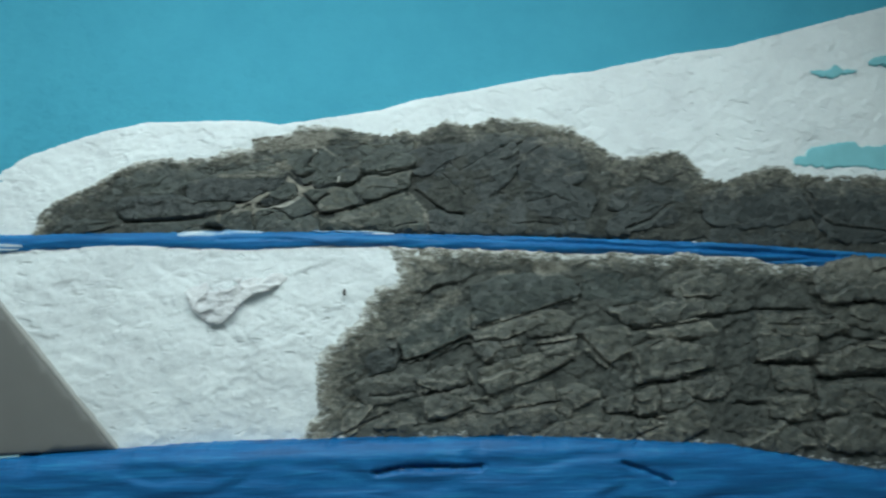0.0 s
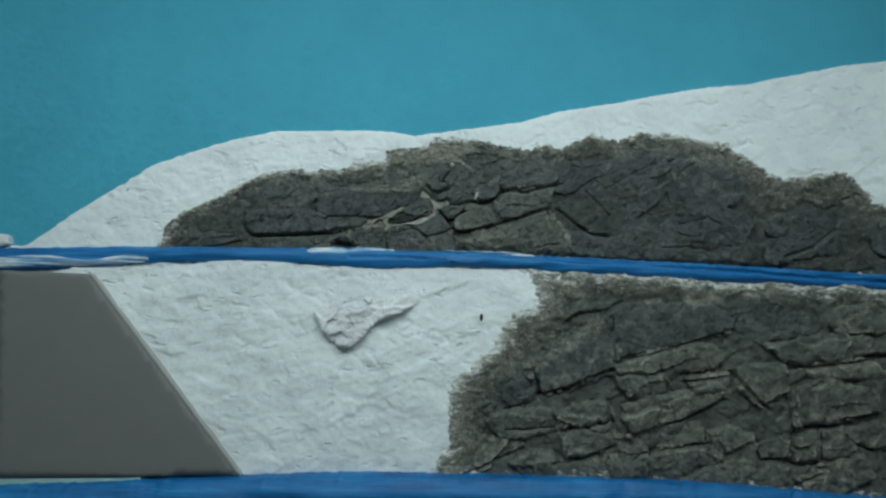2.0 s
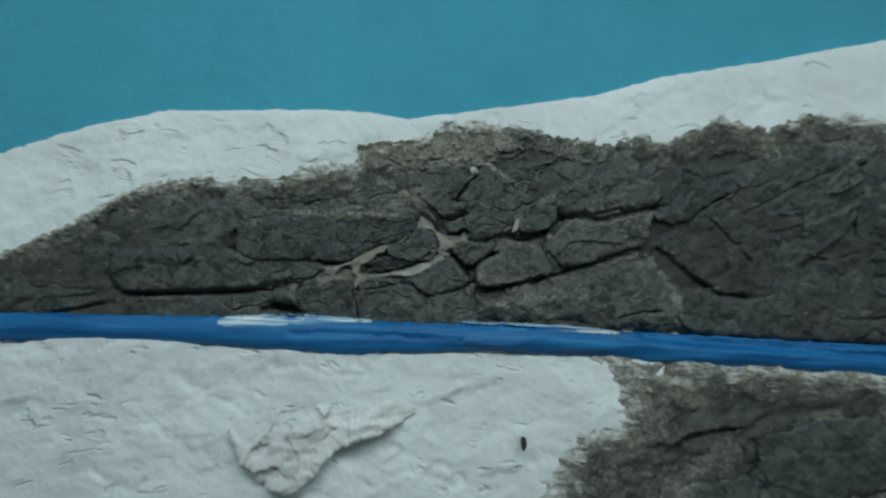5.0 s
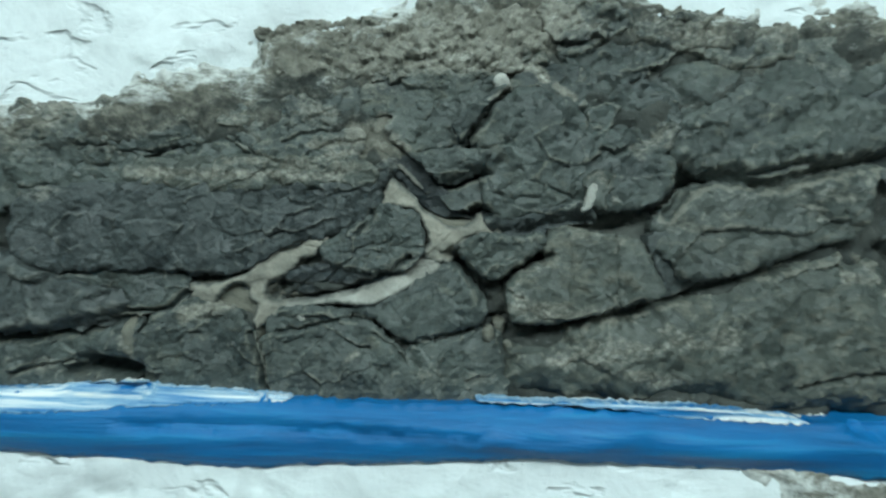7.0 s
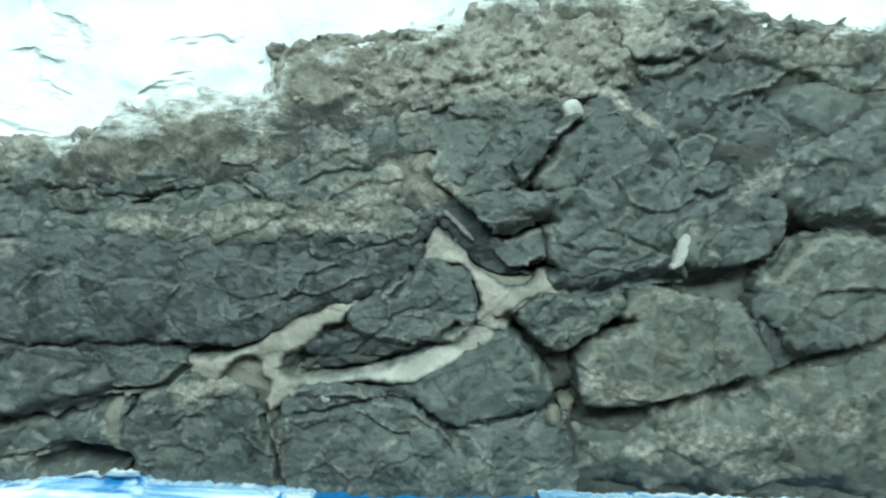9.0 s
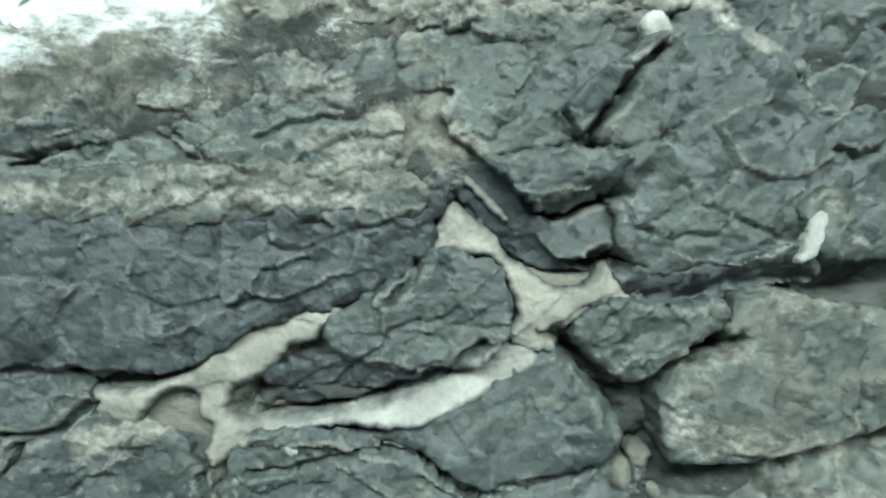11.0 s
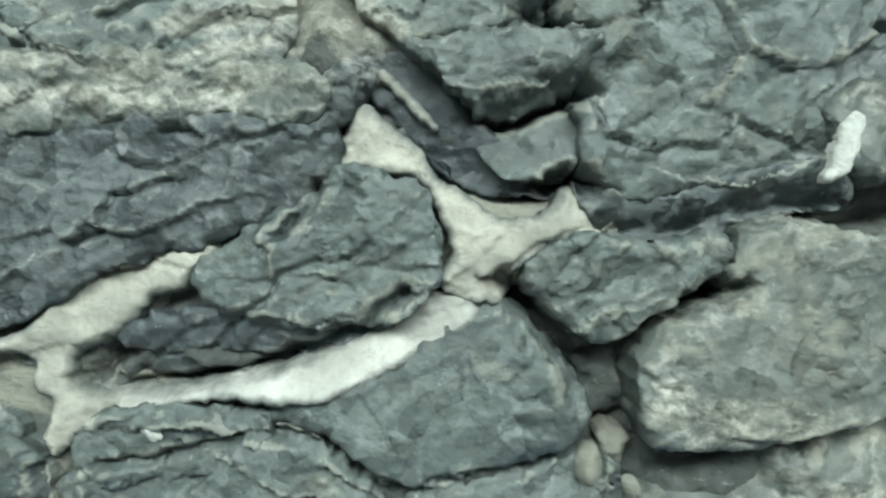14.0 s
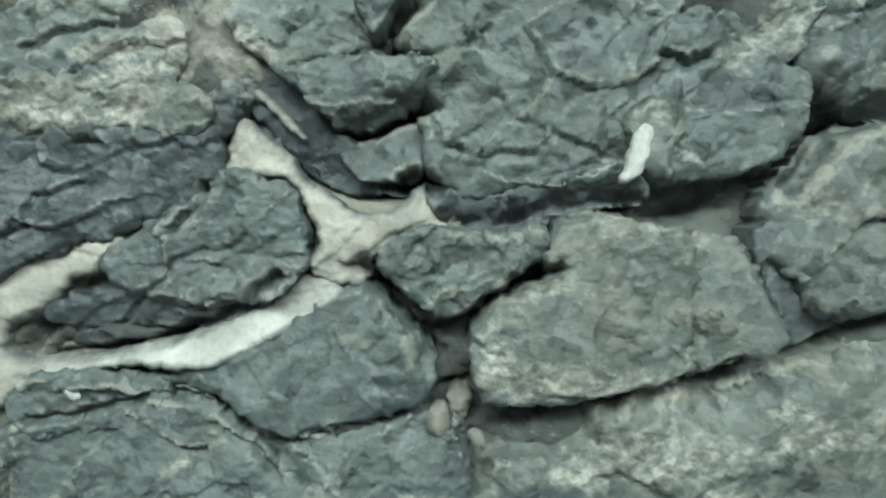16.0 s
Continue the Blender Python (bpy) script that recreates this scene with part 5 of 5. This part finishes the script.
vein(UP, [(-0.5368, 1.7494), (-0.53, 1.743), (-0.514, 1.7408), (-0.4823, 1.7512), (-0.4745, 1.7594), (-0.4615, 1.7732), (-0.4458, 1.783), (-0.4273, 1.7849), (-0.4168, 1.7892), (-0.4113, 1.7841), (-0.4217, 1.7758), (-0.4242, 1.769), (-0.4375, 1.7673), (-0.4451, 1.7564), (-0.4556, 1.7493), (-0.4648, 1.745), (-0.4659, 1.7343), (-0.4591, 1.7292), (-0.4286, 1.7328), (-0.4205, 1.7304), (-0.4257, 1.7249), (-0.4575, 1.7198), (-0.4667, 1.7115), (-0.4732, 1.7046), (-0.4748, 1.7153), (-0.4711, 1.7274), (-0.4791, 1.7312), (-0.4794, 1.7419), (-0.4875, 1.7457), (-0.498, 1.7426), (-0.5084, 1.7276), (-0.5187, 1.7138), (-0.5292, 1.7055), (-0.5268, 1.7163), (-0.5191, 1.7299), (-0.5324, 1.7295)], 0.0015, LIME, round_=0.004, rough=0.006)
vein(UP, [(-0.2046, 1.8132), (-0.2031, 1.8207), (-0.2008, 1.83), (-0.1974, 1.8366), (-0.1941, 1.8354), (-0.1946, 1.8265), (-0.197, 1.819), (-0.1993, 1.8163)], 0.016, LIME_WHITE, round_=0.0025, rough=0.002)
stone(UP, [(-0.3138, 1.8807), (-0.2995, 1.8929), (-0.2852, 1.9043), (-0.2788, 1.9114), (-0.269, 1.9132), (-0.285, 1.8988), (-0.2938, 1.8868), (-0.3056, 1.8673), (-0.31, 1.8753)], h=0.021, grow=0.001, step=0.0012, ragged=0.001, bevel=0.002, size=0.02, rough=0.003)
vein(UP, [(-0.2805, 1.9199), (-0.274, 1.9231), (-0.267, 1.9138), (-0.2756, 1.9084), (-0.2795, 1.9127)], 0.019, LIME_WHITE, round_=0.003)
vein(UP, [(-0.4394, 1.7164), (-0.4377, 1.7223), (-0.4332, 1.7251), (-0.4311, 1.719), (-0.434, 1.712)], 0.005, LIME_WHITE)

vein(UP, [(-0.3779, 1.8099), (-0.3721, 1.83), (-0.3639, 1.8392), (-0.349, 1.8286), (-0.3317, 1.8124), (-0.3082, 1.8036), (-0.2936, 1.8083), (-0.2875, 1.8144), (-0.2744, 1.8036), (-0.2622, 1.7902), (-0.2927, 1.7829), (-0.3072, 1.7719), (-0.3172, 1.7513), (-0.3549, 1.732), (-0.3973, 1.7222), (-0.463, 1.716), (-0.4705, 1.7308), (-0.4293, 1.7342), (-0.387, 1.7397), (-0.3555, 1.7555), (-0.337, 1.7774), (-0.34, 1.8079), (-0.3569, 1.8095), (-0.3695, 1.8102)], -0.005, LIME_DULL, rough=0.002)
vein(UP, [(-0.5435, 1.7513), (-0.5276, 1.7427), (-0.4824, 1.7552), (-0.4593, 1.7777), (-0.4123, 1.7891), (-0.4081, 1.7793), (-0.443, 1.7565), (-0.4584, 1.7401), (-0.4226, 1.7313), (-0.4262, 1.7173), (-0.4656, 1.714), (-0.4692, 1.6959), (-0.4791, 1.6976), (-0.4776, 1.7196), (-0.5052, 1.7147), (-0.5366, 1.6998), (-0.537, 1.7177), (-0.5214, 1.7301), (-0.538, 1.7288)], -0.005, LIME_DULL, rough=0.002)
vein(UP, [(-0.3577, 1.8476), (-0.3553, 1.8479), (-0.348, 1.8416), (-0.3354, 1.8292), (-0.337, 1.8282), (-0.3479, 1.8388)], 0.005, LIME, round_=0.002, rough=0.002)
stone(UP, [(-0.3758, 1.8446), (-0.3667, 1.8488), (-0.3592, 1.8451), (-0.3624, 1.8371), (-0.3696, 1.8294), (-0.3742, 1.8338)], h=0.007, material=ROCK_DARK, **F)
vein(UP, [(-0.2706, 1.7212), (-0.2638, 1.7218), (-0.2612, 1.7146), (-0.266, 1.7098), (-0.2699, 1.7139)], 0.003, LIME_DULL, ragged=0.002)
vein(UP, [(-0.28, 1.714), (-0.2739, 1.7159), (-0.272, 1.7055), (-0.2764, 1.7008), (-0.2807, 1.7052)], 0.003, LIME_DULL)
vein(UP, [(-0.2036, 1.8425), (-0.1908, 1.8504), (-0.1757, 1.8471), (-0.1781, 1.8321), (-0.1861, 1.8281), (-0.1838, 1.817), (-0.1987, 1.8165), (-0.2018, 1.8276)], 0.0135, ROCK_PALE, round_=0.004, ragged=0.002)
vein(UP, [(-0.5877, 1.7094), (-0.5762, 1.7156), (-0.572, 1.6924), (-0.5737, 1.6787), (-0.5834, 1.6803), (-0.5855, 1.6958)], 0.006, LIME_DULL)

# ---- lower stones ----
LO = bed_low
B = dict(step=0.004, ragged=0.006, bevel=0.012, size=0.06, rough=0.011, material=ROCK_BROWN, corner=0, fine=0.55)
stone(LO, [(0.0141, 1.3223), (0.0837, 1.3785), (0.2244, 1.3976), (0.2335, 1.3369), (0.1545, 1.2927), (0.0322, 1.2484), (0.0056, 1.2912)], h=0.018, step=0.004, ragged=0.006, bevel=0.003, size=0.09, rough=0.004, corner=0, grow=0.014, fine=0.5)
stone(LO, [(0.2362, 1.3979), (0.2448, 1.4677), (0.3476, 1.5042), (0.5081, 1.5065), (0.5885, 1.4725), (0.5794, 1.446), (0.4187, 1.4002), (0.2363, 1.3631)], h=0.02, step=0.004, ragged=0.006, bevel=0.003, size=0.09, rough=0.004, corner=0, grow=0.014, fine=0.5)
stone(LO, [(-0.1063, 1.2341), (-0.0718, 1.2689), (-0.0057, 1.2955), (0.0038, 1.2213), (-0.071, 1.1949)], h=0.012, step=0.005, ragged=0.004, bevel=0.015, size=0.04, rough=0.01, material=ROCK_DARK)
stone(LO, [(0.2241, 1.3214), (0.3654, 1.3768), (0.5345, 1.3981), (0.57, 1.367), (0.5431, 1.3283), (0.4008, 1.3094), (0.2594, 1.3044)], h=0.02, **B)
stone(LO, [(-0.1493, 1.1496), (-0.1065, 1.1841), (0.0411, 1.1887), (0.1546, 1.169), (0.0329, 1.1201), (-0.1055, 1.1022)], h=0.02, **B)
stone(LO, [(0.246, 1.2902), (0.3838, 1.3055), (0.4015, 1.2431), (0.2954, 1.2335), (0.2531, 1.2591)], h=0.018, **B)
stone(LO, [(0.0571, 1.185), (0.2075, 1.2241), (0.234, 1.1726), (0.1552, 1.1462), (0.0713, 1.1542)], h=0.018, **B)
stone(LO, [(0.2766, 1.2116), (0.4708, 1.2583), (0.5773, 1.2454), (0.4529, 1.1751), (0.2943, 1.1309), (0.2591, 1.1702)], h=0.022, **B)
stone(LO, [(-0.1904, 1.0322), (-0.1395, 1.0972), (-0.0249, 1.0893), (-0.0697, 1.0584), (-0.1554, 0.9984), (-0.2071, 0.9948)], h=0.014, **B)
stone(LO, [(-0.079, 1.0315), (-0.019, 1.0743), (0.0504, 1.0611), (0.0682, 1.0017), (-0.0182, 0.9895)], h=0.022, **B)
stone(LO, [(0.0681, 1.1165), (0.2253, 1.1519), (0.2605, 1.104), (0.1906, 1.0694), (0.086, 1.0517)], h=0.018, **B)
stone(LO, [(0.2147, 1.034), (0.2581, 1.0854), (0.3281, 1.0858), (0.3543, 1.0211), (0.3281, 1.0005), (0.2409, 0.9968)], h=0.026, **B)
stone(LO, [(0.2646, 1.1174), (0.3668, 1.1525), (0.5086, 1.1536), (0.5084, 1.1051), (0.3316, 1.0799)], h=0.016, **B)
stone(LO, [(0.3498, 1.0598), (0.4166, 1.0858), (0.5047, 1.0864), (0.5134, 1.0469), (0.4516, 1.0039), (0.3498, 1)], h=0.024, **B)
stone(LO, [(0.434, 0.9833), (0.5045, 1.0212), (0.5752, 1.0387), (0.6192, 1.0046), (0.5748, 0.9702)], h=0.024, **B)
stone(LO, [(0.5182, 1.1376), (0.5946, 1.1554), (0.6655, 1.1248), (0.6736, 1.0214), (0.6291, 1.004), (0.5268, 1.0722)], h=0.022, **B)
stone(LO, [(0.6905, 1.1549), (0.7679, 1.1903), (0.7757, 1.0721), (0.6897, 1.063)], h=0.016, **B)
stone(LO, [(0.6504, 1.0041), (0.7183, 1.0457), (0.7717, 1.0357), (0.7622, 0.9874), (0.682, 0.9579)], h=0.022, **B)
stone(LO, [(0.7891, 1.003), (0.9289, 1.0553), (1.001, 1.073), (1.0361, 1.0248), (0.9275, 0.9606), (0.8381, 0.9415)], h=0.028, **B)
stone(LO, [(0.7875, 1.1213), (0.8614, 1.1391), (0.8604, 1.0644), (0.7958, 1.0554)], h=0.018, **B)
stone(LO, [(0.8749, 1.1471), (0.9401, 1.1563), (0.9934, 1.0903), (0.9388, 1.0638), (0.8792, 1.0635)], h=0.014, **B)
stone(LO, [(0.7753, 1.2617), (0.8619, 1.2974), (1.0419, 1.2677), (1.059, 1.2154), (0.9322, 1.1796), (0.7921, 1.1612)], h=0.026, **B)
stone(LO, [(0.7989, 1.3308), (0.8677, 1.3492), (1.0497, 1.3689), (1.0668, 1.3055), (0.8672, 1.3087)], h=0.018, **B)
stone(LO, [(0.9393, 1.1401), (1.0448, 1.1758), (1.1171, 1.1588), (1.0797, 1.101), (0.9749, 1.1055)], h=0.02, **B)
stone(LO, [(0.6058, 1.3285), (0.7606, 1.3478), (0.7741, 1.2637), (0.6874, 1.2106), (0.6197, 1.2623)], h=0.016, **B)
stone(LO, [(0.6892, 1.4001), (0.9569, 1.4387), (1.1203, 1.4089), (1.0469, 1.3833), (0.775, 1.345)], h=0.022, **B)
stone(LO, [(0.4567, 1.2928), (0.5777, 1.3115), (0.5685, 1.2627), (0.4743, 1.2444)], h=0.022, **B)
stone(LO, [(0.8734, 1.5082), (1.016, 1.5316), (1.1072, 1.5151), (1.0876, 1.4437), (0.9234, 1.438)], h=0.018, **B)
stone(LO, [(0.6055, 1.5397), (0.8669, 1.5436), (0.8803, 1.4585), (0.7456, 1.4213), (0.623, 1.4515)], h=0.012, step=0.004, ragged=0.016, bevel=0.008, size=0.08, rough=0.006, corner=0)
stone(LO, [(1.4056, 1.5207), (1.4868, 1.563), (1.6077, 1.5735), (1.7082, 1.5551), (1.7038, 1.4406), (1.4622, 1.4209), (1.4077, 1.4584)], h=0.04, **B)
stone(LO, [(1.222, 1.3217), (1.4117, 1.3028), (1.4096, 1.235), (1.2197, 1.2319)], h=0.024, **B)
stone(LO, [(1.2532, 1.1994), (1.4037, 1.1987), (1.4013, 1.1181), (1.2909, 1.1338)], h=0.02, **B)
stone(LO, [(1.4215, 1.2312), (1.7138, 1.3024), (1.7095, 1.1923), (1.4319, 1.1842)], h=0.024, **B)
stone(LO, [(1.428, 1.1333), (1.7098, 1.1503), (1.7055, 1.0409), (1.4292, 1.0473)], h=0.022, **B)
stone(LO, [(1.2533, 1.096), (1.3922, 1.1061), (1.3996, 1.0238), (1.2556, 1.0346)], h=0.016, **B)
stone(LO, [(1.4017, 1.005), (1.5575, 1.0405), (1.6964, 1.0055), (1.6927, 0.9086), (1.4348, 0.9307)], h=0.03, **B)
stone(LO, [(1.1498, 0.9884), (1.3028, 1.0143), (1.3914, 0.9523), (1.3587, 0.9121), (1.164, 0.9332)], h=0.026, **B)
stone(LO, [(1.2223, 1.3778), (1.3972, 1.3781), (1.5367, 1.344), (1.5357, 1.3136), (1.4151, 1.3099), (1.2368, 1.3251)], h=0.02, **B)
stone(LO, [(1.4437, 1.4046), (1.6221, 1.4204), (1.7236, 1.4053), (1.72, 1.3133), (1.5387, 1.3514)], h=0.018, **B)

# ---- broken patch and nail in the plaster ----
chip = slab("plaster_chip", [(-0.6834, 1.4804), (-0.6562, 1.5014), (-0.5694, 1.5136), (-0.5217, 1.5017), (-0.4748, 1.5086), (-0.3808, 1.5224), (-0.3504, 1.5047), (-0.3991, 1.4709), (-0.4722, 1.4472), (-0.5034, 1.4196), (-0.5236, 1.3897), (-0.5689, 1.3538), (-0.6138, 1.3696), (-0.6521, 1.4149)], GREYWHITE,
            lambda x, z, d, k: 0.008 + 0.024 * np.clip((1.515 - z) / 0.11, 0, 1) + 0.012 * np.clip((x + 0.53) / 0.06, 0, 1) - 0.004 * np.clip(1 - d / 0.008, 0, 1) + 0.024 * chips(x, z, 0.055, 1.5, 0.6, 3) + 0.007 * chips(x, z, 0.02, 1.6, 0.4, 7) + 0.004 * fractal(x, z, 0.03, 4, 2), white_low, 0.003, 0.002, 1, 0.05, "rough grey broken plaster patch")


def nail():
    bm = bmesh.new()
    bmesh.ops.create_cone(bm, cap_ends=True, segments=10, radius1=0.0035, radius2=0.003, depth=0.03)
    head = bmesh.ops.create_cone(bm, cap_ends=True, segments=12, radius1=0.006, radius2=0.004, depth=0.004)
    bmesh.ops.translate(bm, verts=head["verts"], vec=(0, 0, 0.015))
    bmesh.ops.scale(bm, vec=(0.8, 2.0, 1), verts=bm.verts)
    mesh = bpy.data.meshes.new("nail")
    bm.to_mesh(mesh)
    bm.free()
    mesh.materials.append(IRON)
    ob = new("nail", mesh)
    (x, z), = [(-0.1745, 1.4586)]
    ob.matrix_world = pose(x, Y0 - 0.018, z, 90, 0, 0)
    return tagged(ob, "small dark iron nail driven into white plaster", "nail")


nail()
